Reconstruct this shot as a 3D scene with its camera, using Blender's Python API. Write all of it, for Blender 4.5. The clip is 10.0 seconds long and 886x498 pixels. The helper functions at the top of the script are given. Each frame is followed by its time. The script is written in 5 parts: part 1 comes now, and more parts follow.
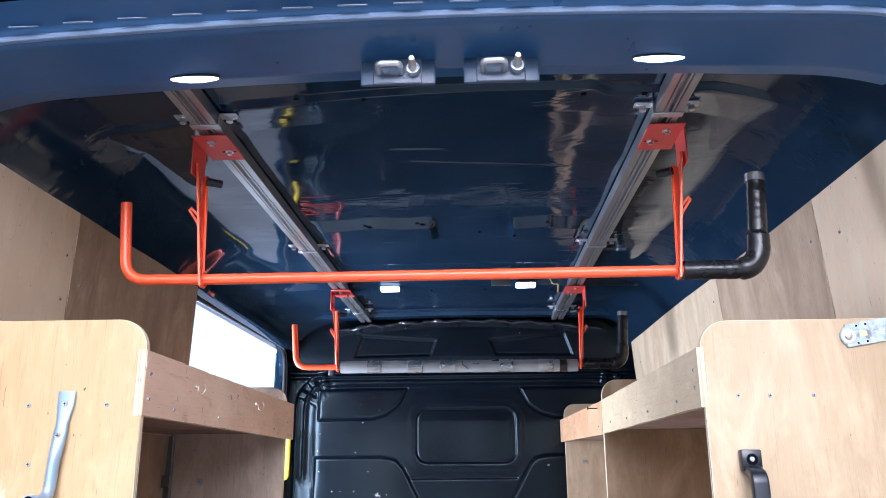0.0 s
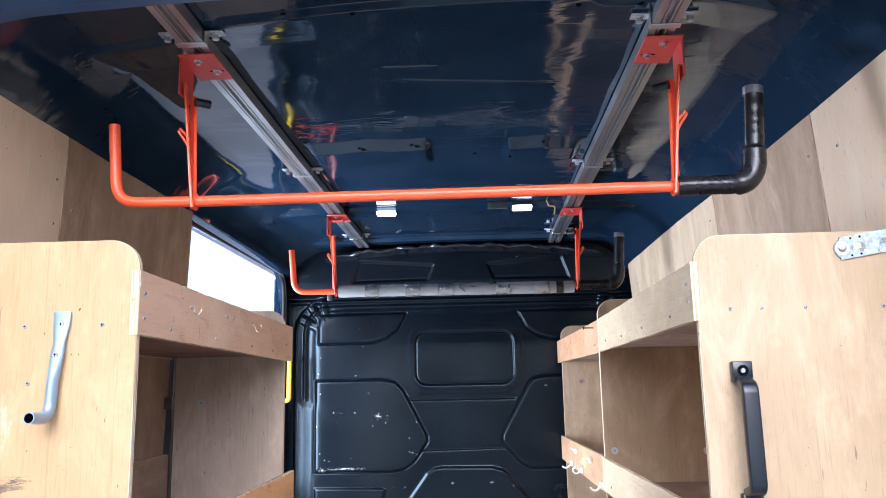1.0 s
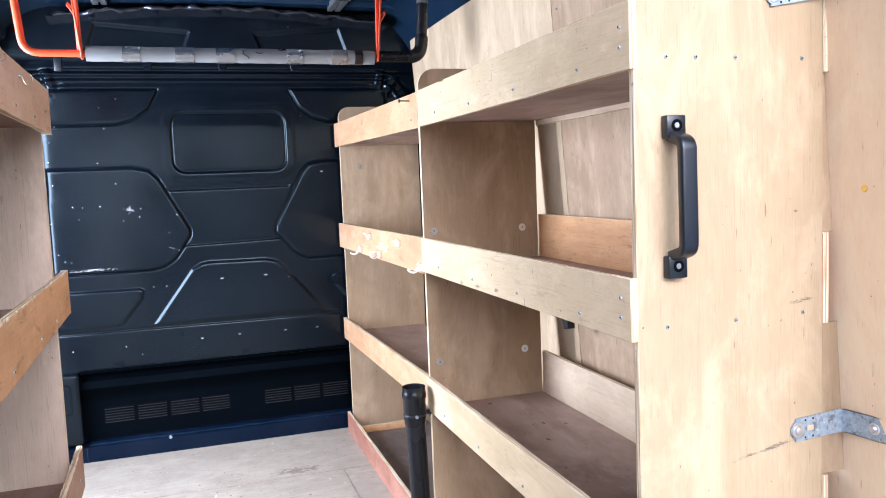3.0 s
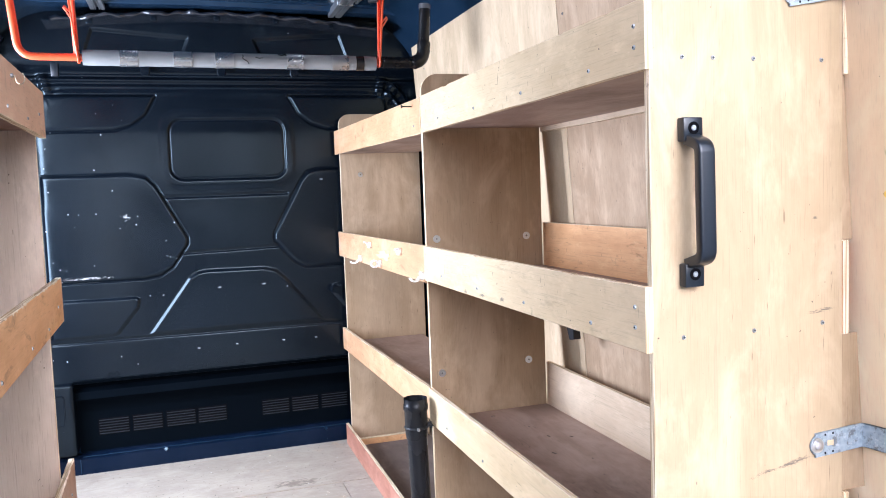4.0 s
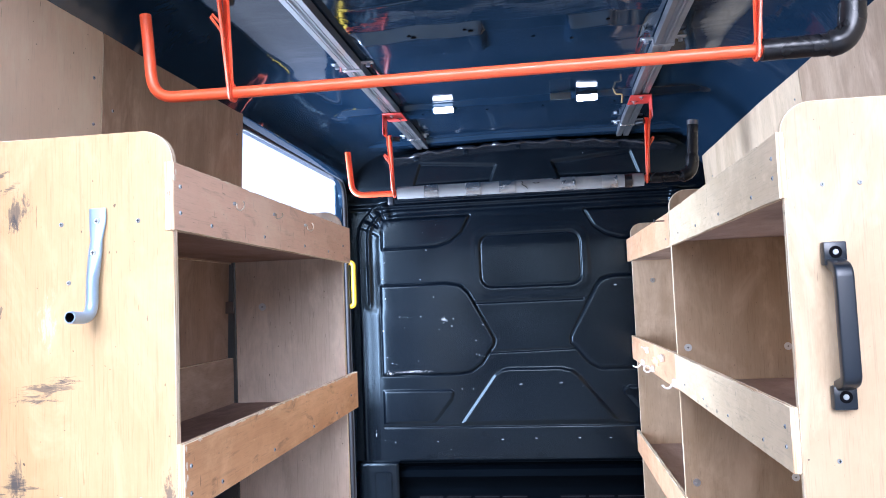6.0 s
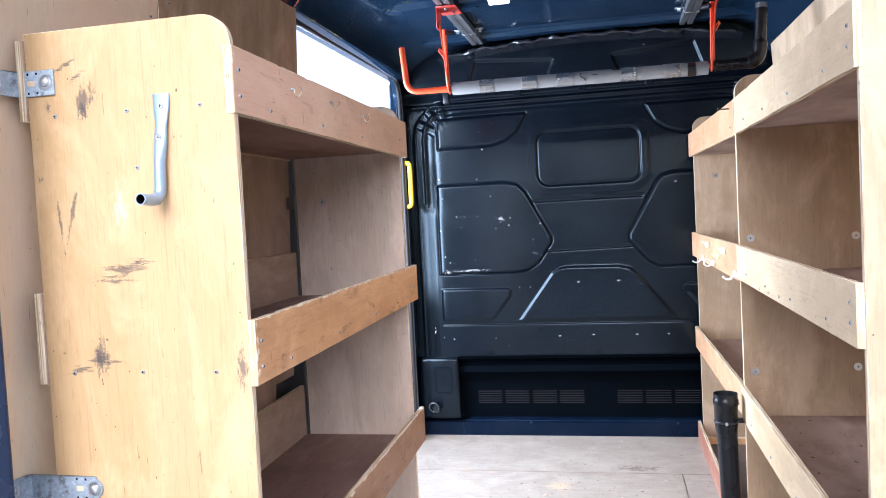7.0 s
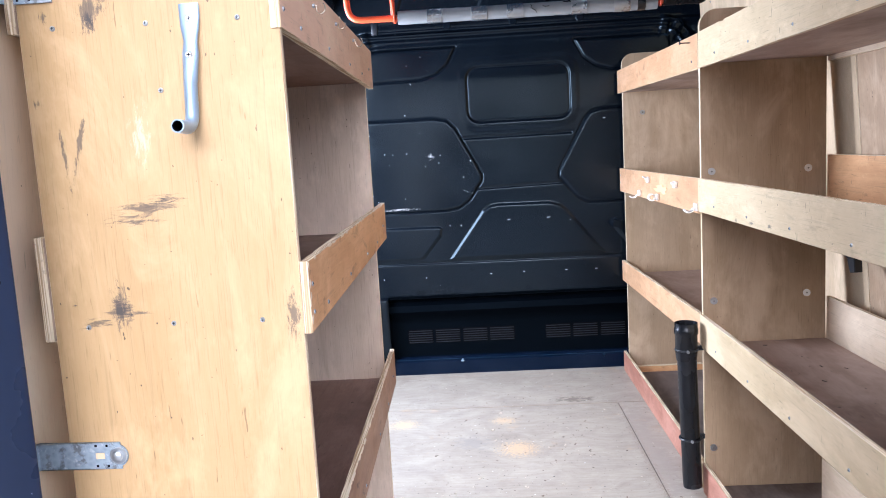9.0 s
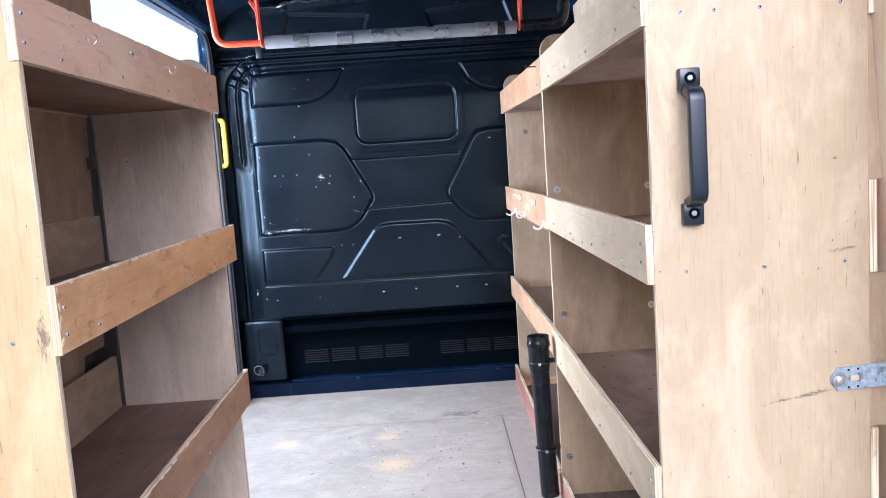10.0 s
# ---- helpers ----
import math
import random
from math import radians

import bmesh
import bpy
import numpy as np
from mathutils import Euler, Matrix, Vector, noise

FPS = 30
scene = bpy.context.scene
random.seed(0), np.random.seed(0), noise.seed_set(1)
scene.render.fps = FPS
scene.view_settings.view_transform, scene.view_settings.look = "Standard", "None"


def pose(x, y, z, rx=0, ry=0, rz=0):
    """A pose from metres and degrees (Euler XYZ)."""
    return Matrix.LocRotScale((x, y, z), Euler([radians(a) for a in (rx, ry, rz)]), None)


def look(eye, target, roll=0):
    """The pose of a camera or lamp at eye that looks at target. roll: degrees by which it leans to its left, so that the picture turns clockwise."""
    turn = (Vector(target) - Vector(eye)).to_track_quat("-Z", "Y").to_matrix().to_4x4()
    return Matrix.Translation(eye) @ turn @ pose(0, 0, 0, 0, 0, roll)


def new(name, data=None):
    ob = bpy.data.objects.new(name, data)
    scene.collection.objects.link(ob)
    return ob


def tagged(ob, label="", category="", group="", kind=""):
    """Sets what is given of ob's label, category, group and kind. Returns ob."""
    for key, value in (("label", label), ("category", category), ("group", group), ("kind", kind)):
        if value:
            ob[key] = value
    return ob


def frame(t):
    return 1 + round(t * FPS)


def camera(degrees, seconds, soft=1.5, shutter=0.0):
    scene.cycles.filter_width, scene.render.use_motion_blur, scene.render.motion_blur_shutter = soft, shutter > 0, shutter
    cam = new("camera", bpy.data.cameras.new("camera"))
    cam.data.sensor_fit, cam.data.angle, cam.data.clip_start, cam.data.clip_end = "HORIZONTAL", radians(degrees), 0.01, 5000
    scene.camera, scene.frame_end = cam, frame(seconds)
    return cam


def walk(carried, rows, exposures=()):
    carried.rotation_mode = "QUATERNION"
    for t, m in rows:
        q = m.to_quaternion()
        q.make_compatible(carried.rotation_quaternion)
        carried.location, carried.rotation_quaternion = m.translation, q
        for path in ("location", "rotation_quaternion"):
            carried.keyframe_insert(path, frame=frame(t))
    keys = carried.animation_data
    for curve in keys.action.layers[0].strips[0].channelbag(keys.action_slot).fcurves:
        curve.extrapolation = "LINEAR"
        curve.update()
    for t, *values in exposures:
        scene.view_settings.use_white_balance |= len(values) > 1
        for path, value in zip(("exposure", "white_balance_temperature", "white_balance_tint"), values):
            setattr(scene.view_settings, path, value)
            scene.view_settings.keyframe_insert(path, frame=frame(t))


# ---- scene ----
cam = camera(59.1, 10.0, 1.0)
PATH = [
    (0, (0.094, -1.256, 1.352), (0.005, 0.669, 1.888), -0.4),
    (0.5, (0.096, -1.254, 1.356), (-0.009, 0.683, 1.843), -0.7),
    (1, (0.105, -1.241, 1.333), (0.014, 0.725, 1.691), -1.1),
    (1.5, (0.104, -1.229, 1.301), (0.09, 0.763, 1.471), -1.9),
    (1.8, (0.089, -1.18, 1.274), (0.152, 0.819, 1.318), -2.3),
    (2, (0.046, -1.146, 1.264), (0.191, 0.849, 1.223), -2.5),
    (2.5, (-0.108, -0.949, 1.249), (0.295, 1.004, 1.095), -2.7),
    (3, (-0.208, -0.877, 1.282), (0.406, 1.019, 1.108), -2.3),
    (3.2, (-0.218, -0.86, 1.285), (0.455, 1.016, 1.119), -2.1),
    (4.3, (-0.205, -0.82, 1.268), (0.331, 1.102, 1.14), -2.0),
    (4.5, (-0.201, -0.88, 1.282), (0.202, 1.075, 1.171), -2.1),
    (5, (-0.05, -1.009, 1.284), (0.024, 0.989, 1.25), -2.1),
    (5.5, (0.093, -1.084, 1.295), (-0.063, 0.908, 1.386), -2.1),
    (5.7, (0.123, -1.101, 1.312), (-0.087, 0.882, 1.465), -2.1),
    (6.8, (0.116, -1.126, 1.257), (-0.281, 0.834, 1.215), -3.0),
    (7, (0.116, -1.122, 1.253), (-0.307, 0.83, 1.161), -3.0),
    (7.5, (0.1, -1.108, 1.251), (-0.335, 0.835, 1.062), -3.0),
    (8, (-0.005, -1.084, 1.225), (-0.351, 0.871, 0.982), -2.9),
    (8.5, (-0.188, -1.058, 1.225), (-0.413, 0.913, 0.969), -3.0),
    (9, (-0.213, -1.078, 1.25), (-0.317, 0.903, 0.992), -3.3),
    (9.3, (-0.117, -1.1, 1.242), (-0.176, 0.884, 0.992), -3.4),
    (9.5, (-0.032, -1.113, 1.231), (-0.049, 0.872, 0.988), -3.8),
    (10, (0.125, -1.133, 1.241), (0.142, 0.855, 1.02), -3.9),
]
EXPOSURES = ((0.0, 1.36, 5290), (1.0, 1.38, 5370), (1.5, 1.39, 5500), (2.0, 1.38, 5590), (2.6, 1.51, 5430), (3.0, 1.57, 5430), (4.5, 1.68, 5380), (5.0, 1.66, 5180),
             (5.5, 1.62, 4950), (7.0, 1.59, 5410), (8.0, 1.52, 5410), (9.0, 1.40, 5370), (9.5, 1.36, 5290), (10.0, 1.36, 5150))
walk(cam, [(t, look(eye, target, roll)) for t, eye, target, roll in PATH], exposures=[(t, stops, kelvin, 17) for t, stops, kelvin in EXPOSURES])

# ---- world and sun: a bright, hazy sky ----
SUN_ELEVATION, SUN_ROTATION = 27.0, 179.0
world = bpy.data.worlds.new("sky")
scene.world = world
world.use_nodes = True
wn = world.node_tree
sky = wn.nodes.new("ShaderNodeTexSky")
sky.sky_type, sky.sun_disc = "NISHITA", False
sky.sun_elevation, sky.sun_rotation = radians(SUN_ELEVATION), radians(SUN_ROTATION)
sky.dust_density, sky.air_density = 4.0, 0.8
haze = wn.nodes.new("ShaderNodeHueSaturation")
haze.inputs["Saturation"].default_value = 0.55
wn.links.new(sky.outputs[0], haze.inputs["Color"])
wn.links.new(haze.outputs[0], wn.nodes["Background"].inputs[0])
wn.nodes["Background"].inputs[1].default_value = 0.14
sun = new("sun", bpy.data.lights.new("sun", "SUN"))
sun.data.energy, sun.data.angle, sun.data.color = 0.72, radians(80), (1.0, 0.98, 0.95)
az, el = radians(SUN_ROTATION), radians(SUN_ELEVATION)
sun.matrix_world = look((0, 0, 0), (-math.sin(az) * math.cos(el), -math.cos(az) * math.cos(el), -math.sin(el)))

# the sky's light outside the open sliding door
door_light = new("door_daylight", bpy.data.lights.new("door_daylight", "AREA"))
door_light.data.shape, door_light.data.size, door_light.data.size_y = "RECTANGLE", 0.95, 1.15
door_light.data.energy, door_light.data.color = 36.0, (0.93, 0.97, 1.0)
door_light.matrix_world = look((-1.45, 2.10, 1.30), (0.0, 2.10, 1.22))


# ---- materials ----
class Nodes:
    """Short hand for node materials."""

    def __init__(self, name):
        self.mat = bpy.data.materials.new(name)
        self.mat.use_nodes = True
        self.tree = self.mat.node_tree
        self.bsdf = self.tree.nodes["Principled BSDF"]

    def add(self, kind, **inputs):
        n = self.tree.nodes.new("ShaderNode" + kind)
        for key, value in inputs.items():
            self.to(n.inputs[key], value)
        return n

    def to(self, socket, value):
        if isinstance(value, bpy.types.NodeSocket):
            self.tree.links.new(value, socket)
        else:
            socket.default_value = value

    def math(self, op, a, b=0.0, clamp=False):
        n = self.tree.nodes.new("ShaderNodeMath")
        n.operation, n.use_clamp = op, clamp
        self.to(n.inputs[0], a)
        self.to(n.inputs[1], b)
        return n.outputs[0]

    def coords(self, scale=(1, 1, 1), loc=(0, 0, 0), rot=(0, 0, 0), vary=False):
        base = self.tree.nodes.new("ShaderNodeTexCoord").outputs["Object"]
        if vary:
            info = self.tree.nodes.new("ShaderNodeObjectInfo")
            mul = self.tree.nodes.new("ShaderNodeVectorMath")
            mul.operation = "MULTIPLY_ADD"
            self.to(mul.inputs[0], info.outputs["Random"])
            mul.inputs[1].default_value = (7.3, 5.1, 9.7)
            self.to(mul.inputs[2], base)
            base = mul.outputs[0]
        m = self.tree.nodes.new("ShaderNodeMapping")
        self.to(m.inputs["Vector"], base)
        m.inputs["Scale"].default_value, m.inputs["Location"].default_value = scale, loc
        m.inputs["Rotation"].default_value = rot
        return m.outputs[0]

    def noise(self, vec, scale=1.0, detail=4.0, rough=0.55, distortion=0.0):
        n = self.add("TexNoise", Vector=vec, Scale=scale, Detail=detail, Roughness=rough, Distortion=distortion)
        return n.outputs["Fac"]

    def ramp(self, fac, *stops):
        n = self.tree.nodes.new("ShaderNodeValToRGB")
        while len(n.color_ramp.elements) < len(stops):
            n.color_ramp.elements.new(0.5)
        for e, (p, c) in zip(n.color_ramp.elements, stops):
            e.position, e.color = p, (c, c, c, 1) if isinstance(c, (int, float)) else (*c, 1)
        self.to(n.inputs[0], fac)
        return n.outputs[0]

    def mix(self, fac, a, b, blend="MIX"):
        n = self.tree.nodes.new("ShaderNodeMix")
        n.data_type, n.blend_type = "RGBA", blend
        for socket, value in ((n.inputs[0], fac), (n.inputs[6], a), (n.inputs[7], b)):
            self.to(socket, (*value, 1) if isinstance(value, tuple) and len(value) == 3 else value)
        return n.outputs[2]

    def bump(self, height, strength=0.3, distance=0.002):
        n = self.add("Bump", Height=height, Strength=strength, Distance=distance)
        self.to(self.bsdf.inputs["Normal"], n.outputs[0])

    def blot(self, spot, streak, soft=1.0):
        """A worn mark: an ellipse (x, y, z, rx, ry, rz, turn about y) broken up by streaks."""
        x, y, z, rx, ry, rz, turn = spot
        vec = self.tree.nodes.new("ShaderNodeTexCoord").outputs["Object"]
        sub = self.tree.nodes.new("ShaderNodeVectorMath")
        sub.operation = "SUBTRACT"
        self.to(sub.inputs[0], vec)
        sub.inputs[1].default_value = (x, y, z)
        m = self.tree.nodes.new("ShaderNodeMapping")
        m.vector_type = "TEXTURE"
        self.to(m.inputs["Vector"], sub.outputs[0])
        m.inputs["Scale"].default_value = (rx, ry, rz)
        m.inputs["Rotation"].default_value = (0, radians(turn), 0)
        d = self.tree.nodes.new("ShaderNodeVectorMath")
        d.operation = "LENGTH"
        self.to(d.inputs[0], m.outputs[0])
        edge = self.math("SUBTRACT", 1.0, d.outputs["Value"], clamp=True)
        edge = self.math("ADD", self.math("MULTIPLY", edge, 1.0 / soft), self.math("MULTIPLY", self.math("SUBTRACT", streak, 0.5), 3.8))
        near = self.math("MULTIPLY", self.math("SUBTRACT", 1.0, d.outputs["Value"], clamp=True), 6.0, clamp=True)
        return self.math("MULTIPLY", self.ramp(edge, (0.44, 0.0), (0.78, 1.0)), near)

    def done(self, color=None, rough=None, metal=0.0):
        if color is not None:
            self.to(self.bsdf.inputs["Base Color"], (*color, 1) if isinstance(color, tuple) else color)
        if rough is not None:
            self.to(self.bsdf.inputs["Roughness"], rough)
        self.bsdf.inputs["Metallic"].default_value = metal
        return self.mat


def plywood(name, light, dark, axis, rough=0.6, grime=0.35, marks=(), pale=(), base=(0, 0, 0), knots=0.0, calm=1.0):
    """Plywood veneer with its grain along an axis, knots and grime; marks and pale: black scuffs and worn spots."""
    n = Nodes(name)
    along = {"x": 0, "y": 1, "z": 2}[axis]

    def stretched(a, c):
        return tuple(a if i == along else c for i in range(3))
    figure = n.noise(n.coords(stretched(0.7, 4.2), vary=True), 1.0, 6, 0.62, 1.4)
    grain = n.noise(n.coords(stretched(3.0, 150.0), vary=True), 1.0, 3, 0.7)
    pores = n.noise(n.coords(stretched(14.0, 420.0), vary=True), 1.0, 2, 0.6)
    patch = n.noise(n.coords((2.2, 2.2, 2.2), vary=True), 1.0, 5, 0.65)
    mottle = n.noise(n.coords(stretched(9.0, 18.0), vary=True), 1.0, 9, 0.8)
    tone = n.math("ADD", n.math("ADD", n.math("MULTIPLY", figure, 0.55), n.math("MULTIPLY", grain, 0.18)), n.math("MULTIPLY", mottle, 0.27))
    col = n.mix(n.ramp(tone, (0.5 - 0.12 / calm, 0.0), (0.5 + 0.11 / calm, 1.0)), dark, light)
    col = n.mix(n.math("MULTIPLY", n.ramp(pores, (0.58, 0.0), (0.74, 1.0)), 0.40 * calm), col, tuple(c * 0.5 for c in dark))
    col = n.mix(n.math("MULTIPLY", n.ramp(patch, (0.50, 0.0), (0.80, 1.0)), grime), col, tuple(c * 0.45 for c in dark))
    col = n.mix(n.math("MULTIPLY", n.ramp(grain, (0.57, 0.0), (0.72, 1.0)), 0.36 * calm), col, tuple(c * 0.54 for c in dark))
    specks = n.noise(n.coords(stretched(85, 120), vary=True), 1.0, 1, 0.5)
    col = n.mix(n.math("MULTIPLY", n.ramp(specks, (0.785, 0.0), (0.81, 1.0)), 0.8), col, (0.06, 0.045, 0.035))
    if knots:
        knot = n.noise(n.coords(stretched(9, 26), vary=True), 1.0, 4, 0.65, 0.6)
        col = n.mix(n.math("MULTIPLY", n.ramp(knot, (0.60, 0.0), (0.72, 1.0)), knots), col, tuple(c * 0.25 for c in dark))
        cut = n.noise(n.coords(stretched(170, 26), loc=(2, 5, 1), vary=True), 1.0, 2, 0.5)
        col = n.mix(n.math("MULTIPLY", n.ramp(cut, (0.70, 0.0), (0.75, 1.0)), 0.7), col, tuple(c * 0.2 for c in dark))
        rub = n.noise(n.coords(stretched(14, 40), loc=(7, 1, 3), vary=True), 1.0, 6, 0.75)
        col = n.mix(n.math("MULTIPLY", n.ramp(rub, (0.60, 0.0), (0.70, 1.0)), 0.35), col, tuple(min(0.85, c * 1.2 + 0.06) for c in light))
    nick = n.noise(n.coords(tuple(16 if i == along else 150 for i in range(3)), rot=(0.25, 0.35, 0.2), vary=True), 1.0, 2, 0.5)
    col = n.mix(n.math("MULTIPLY", n.ramp(nick, (0.72, 0.0), (0.76, 1.0)), 0.6), col, tuple(c * 0.3 for c in dark))
    bare = n.noise(n.coords(stretched(5, 13), vary=True), 1.0, 5, 0.7)
    col = n.mix(n.math("MULTIPLY", n.ramp(bare, (0.56, 0.0), (0.72, 1.0)), 0.42 * calm), col, tuple(min(0.85, c * 1.28 + 0.03) for c in light))
    cloud = n.noise(n.coords(stretched(2.6, 6.5), loc=(1.3, 4.1, 2.2), vary=True), 1.0, 6, 0.68, 0.7)
    col = n.mix(n.math("MULTIPLY", n.ramp(cloud, (0.49, 0.0), (0.64, 1.0)), 0.50 * calm), col, tuple(min(0.85, c * 1.15 + 0.05) for c in light))
    if marks or pale:
        level = n.noise(n.coords((20, 20, 120)), 1.0, 8, 0.82, 0.8)
        upright = n.noise(n.coords((110, 110, 26), rot=(0, 0.15, 0)), 1.0, 8, 0.82, 0.8)
        for spot in pale:
            col = n.mix(n.math("MULTIPLY", n.blot((spot[0] - base[0], spot[1] - base[1], spot[2], *spot[3:]), upright, 1.3), 0.28), col, (0.75, 0.70, 0.60))
        for spot in marks:
            col = n.mix(n.math("MULTIPLY", n.blot((spot[0] - base[0], spot[1] - base[1], spot[2], *spot[3:]), level if spot[3] > spot[5] else upright, 1.05), 0.68), col, (0.030, 0.034, 0.044))
    n.bump(n.math("ADD", n.math("MULTIPLY", grain, 0.6), n.math("MULTIPLY", pores, 0.5)), 0.25, 0.0012)
    n.bsdf.inputs["Specular IOR Level"].default_value = 0.28
    return n.done(col, n.ramp(patch, (0.3, rough - 0.08), (0.7, rough + 0.12)))


def ply_edge(axis):
    """The cut edge of plywood: pale and dark veneers across the thickness."""
    n = Nodes("plywood_edge_" + axis)
    i = {"x": 0, "y": 1, "z": 2}[axis]
    sc = [6.0, 6.0, 6.0]
    sc[i] = 420.0
    layers = n.noise(n.coords(tuple(sc), vary=True), 1.0, 1, 0.4)
    rough = n.noise(n.coords((45, 45, 45), vary=True), 1.0, 4, 0.7)
    col = n.mix(n.ramp(layers, (0.40, 0.0), (0.58, 1.0)), (0.44, 0.30, 0.16), (0.80, 0.68, 0.48))
    col = n.mix(n.math("MULTIPLY", n.ramp(rough, (0.60, 0.0), (0.72, 1.0)), 0.6), col, (0.16, 0.10, 0.06))
    n.bump(n.math("ADD", layers, rough), 0.5, 0.002)
    return n.done(col, 0.75)


def painted(name, color, rough=0.4, wear=0.0, worn=(0.5, 0.5, 0.5), metal=0.0, ripple=0.0, coat=0.0, lift=0.004):
    n = Nodes(name)
    fine = n.noise(n.coords((60, 60, 60)), 1.0, 4, 0.6)
    broad = n.noise(n.coords((5, 5, 5)), 1.0, 4, 0.6)
    col = n.mix(n.ramp(broad, (0.3, 0.0), (0.7, 1.0)), color, tuple(min(1, c * 1.25 + lift) for c in color))
    if wear:
        chips = n.noise(n.coords((38, 38, 38)), 1.0, 5, 0.75)
        col = n.mix(n.ramp(chips, (0.76 - wear * 0.1, 0.0), (0.79 - wear * 0.1, 1.0)), col, worn)
    if ripple:
        wave = n.noise(n.coords((2.6, 5.5, 4)), 1.0, 4, 0.5, 0.6)
        n.bump(n.math("ADD", wave, n.math("MULTIPLY", fine, 0.01)), ripple, 0.03)
    else:
        n.bump(fine, 0.12, 0.001)
    n.bsdf.inputs["Coat Weight"].default_value = coat
    n.bsdf.inputs["Coat Roughness"].default_value = 0.05
    return n.done(col, n.ramp(broad, (0.3, max(0.03, rough - 0.06)), (0.7, rough + 0.08)), metal)


def galvanised():
    n = Nodes("galvanised_steel")
    v = n.add("TexVoronoi", Vector=n.coords((110, 110, 110)), Scale=1.0)
    wear = n.noise(n.coords((40, 40, 40)), 1.0, 5, 0.7)
    col = n.mix(v.outputs["Distance"], (0.28, 0.34, 0.39), (0.42, 0.485, 0.535))
    col = n.mix(n.ramp(wear, (0.53, 0.0), (0.62, 0.8)), col, (0.15, 0.155, 0.15))
    rub = n.noise(n.coords((130, 130, 130)), 1.0, 3, 0.7)
    col = n.mix(n.ramp(rub, (0.60, 0.0), (0.68, 0.8)), col, (0.56, 0.59, 0.61))
    n.bump(wear, 0.2, 0.001)
    return n.done(col, n.ramp(wear, (0.3, 0.52), (0.7, 0.70)), 0.6)


def glow(name, color, strength):
    n = Nodes(name)
    n.to(n.bsdf.inputs["Emission Color"], (*color, 1))
    n.bsdf.inputs["Emission Strength"].default_value = strength
    return n.done(color, 0.4)


def floorboard():
    """Worn birch floor: pale, greyed, with stains, scratches and orange dust."""
    n = Nodes("worn_floor_plywood")
    grain = n.noise(n.coords((9.0, 120.0, 20), vary=True), 1.0, 5, 0.75)
    figure = n.noise(n.coords((5.0, 6.5, 2), vary=True), 1.0, 8, 0.74, 0.8)
    dirt = n.noise(n.coords((5.2, 6.2, 3)), 1.0, 9, 0.74, 0.3)
    dust = n.noise(n.coords((5.5, 5.5, 3), loc=(3.1, 1.7, 0)), 1.0, 6, 0.7)
    scratch = n.noise(n.coords((9, 130, 3), rot=(0, 0, 0.35)), 1.0, 3, 0.6)
    fleck = n.noise(n.coords((75, 75, 75)), 1.0, 2, 0.5)
    col = n.mix(n.ramp(n.math("ADD", n.math("MULTIPLY", figure, 0.6), n.math("MULTIPLY", grain, 0.4)), (0.35, 0.0), (0.66, 1.0)),
                (0.298, 0.254, 0.198), (0.456, 0.405, 0.328))
    col = n.mix(n.math("MULTIPLY", n.ramp(dirt, (0.50, 0.0), (0.68, 1.0)), 0.45), col, (0.27, 0.235, 0.195))
    col = n.mix(n.math("MULTIPLY", n.ramp(dust, (0.60, 0.0), (0.80, 1.0)), 0.45), col, (0.60, 0.36, 0.16))
    col = n.mix(n.math("MULTIPLY", n.ramp(scratch, (0.68, 0.0), (0.76, 1.0)), 0.4), col, (0.20, 0.16, 0.13))
    col = n.mix(n.math("MULTIPLY", n.ramp(fleck, (0.69, 0.0), (0.72, 1.0)), 0.85), col, (0.07, 0.06, 0.05))
    chip = n.noise(n.coords((42, 95, 60), rot=(0, 0, 0.5)), 1.0, 2, 0.5)
    col = n.mix(n.math("MULTIPLY", n.ramp(chip, (0.735, 0.0), (0.755, 1.0)), 0.8), col, (0.09, 0.07, 0.05))
    pale = n.noise(n.coords((60, 80, 60), loc=(5, 3, 0)), 1.0, 2, 0.5)
    col = n.mix(n.math("MULTIPLY", n.ramp(pale, (0.74, 0.0), (0.76, 1.0)), 0.8), col, (0.78, 0.76, 0.72))
    streak = n.noise(n.coords((25, 40, 10)), 1.0, 6, 0.75)
    grit = n.noise(n.coords((110, 110, 10)), 1.0, 4, 0.8)
    for spot, tint, mottle in (((0.19, 2.62, 0, 0.16, 0.06, 0.2, 0), (0.16, 0.13, 0.10), streak), ((-0.30, 2.10, 0, 0.13, 0.12, 0.2, 0), (0.30, 0.27, 0.23), streak),
                               ((-0.11, 2.02, 0, 0.13, 0.13, 0.2, 0), (0.60, 0.42, 0.24), grit), ((-0.62, 2.35, 0, 0.10, 0.09, 0.2, 0), (0.60, 0.44, 0.26), grit),
                               ((-0.16, 2.36, 0, 0.09, 0.07, 0.2, 0), (0.58, 0.42, 0.25), grit), ((0.0, 2.55, 0, 1.2, 0.012, 0.2, 0), (0.32, 0.26, 0.19), grit),
                               ((0.388, 1.9, 0, 0.030, 1.0, 0.2, 0), (0.28, 0.22, 0.17), grit),
                               ((0.42, 2.0, 0, 0.08, 0.9, 0.2, 0), (0.34, 0.29, 0.24), streak)):
        col = n.mix(n.math("MULTIPLY", n.blot(spot, mottle, 0.85), 0.75), col, tint)
    n.bump(n.math("ADD", grain, n.math("MULTIPLY", dirt, 0.6)), 0.3, 0.0015)
    n.bsdf.inputs["Specular IOR Level"].default_value = 0.25
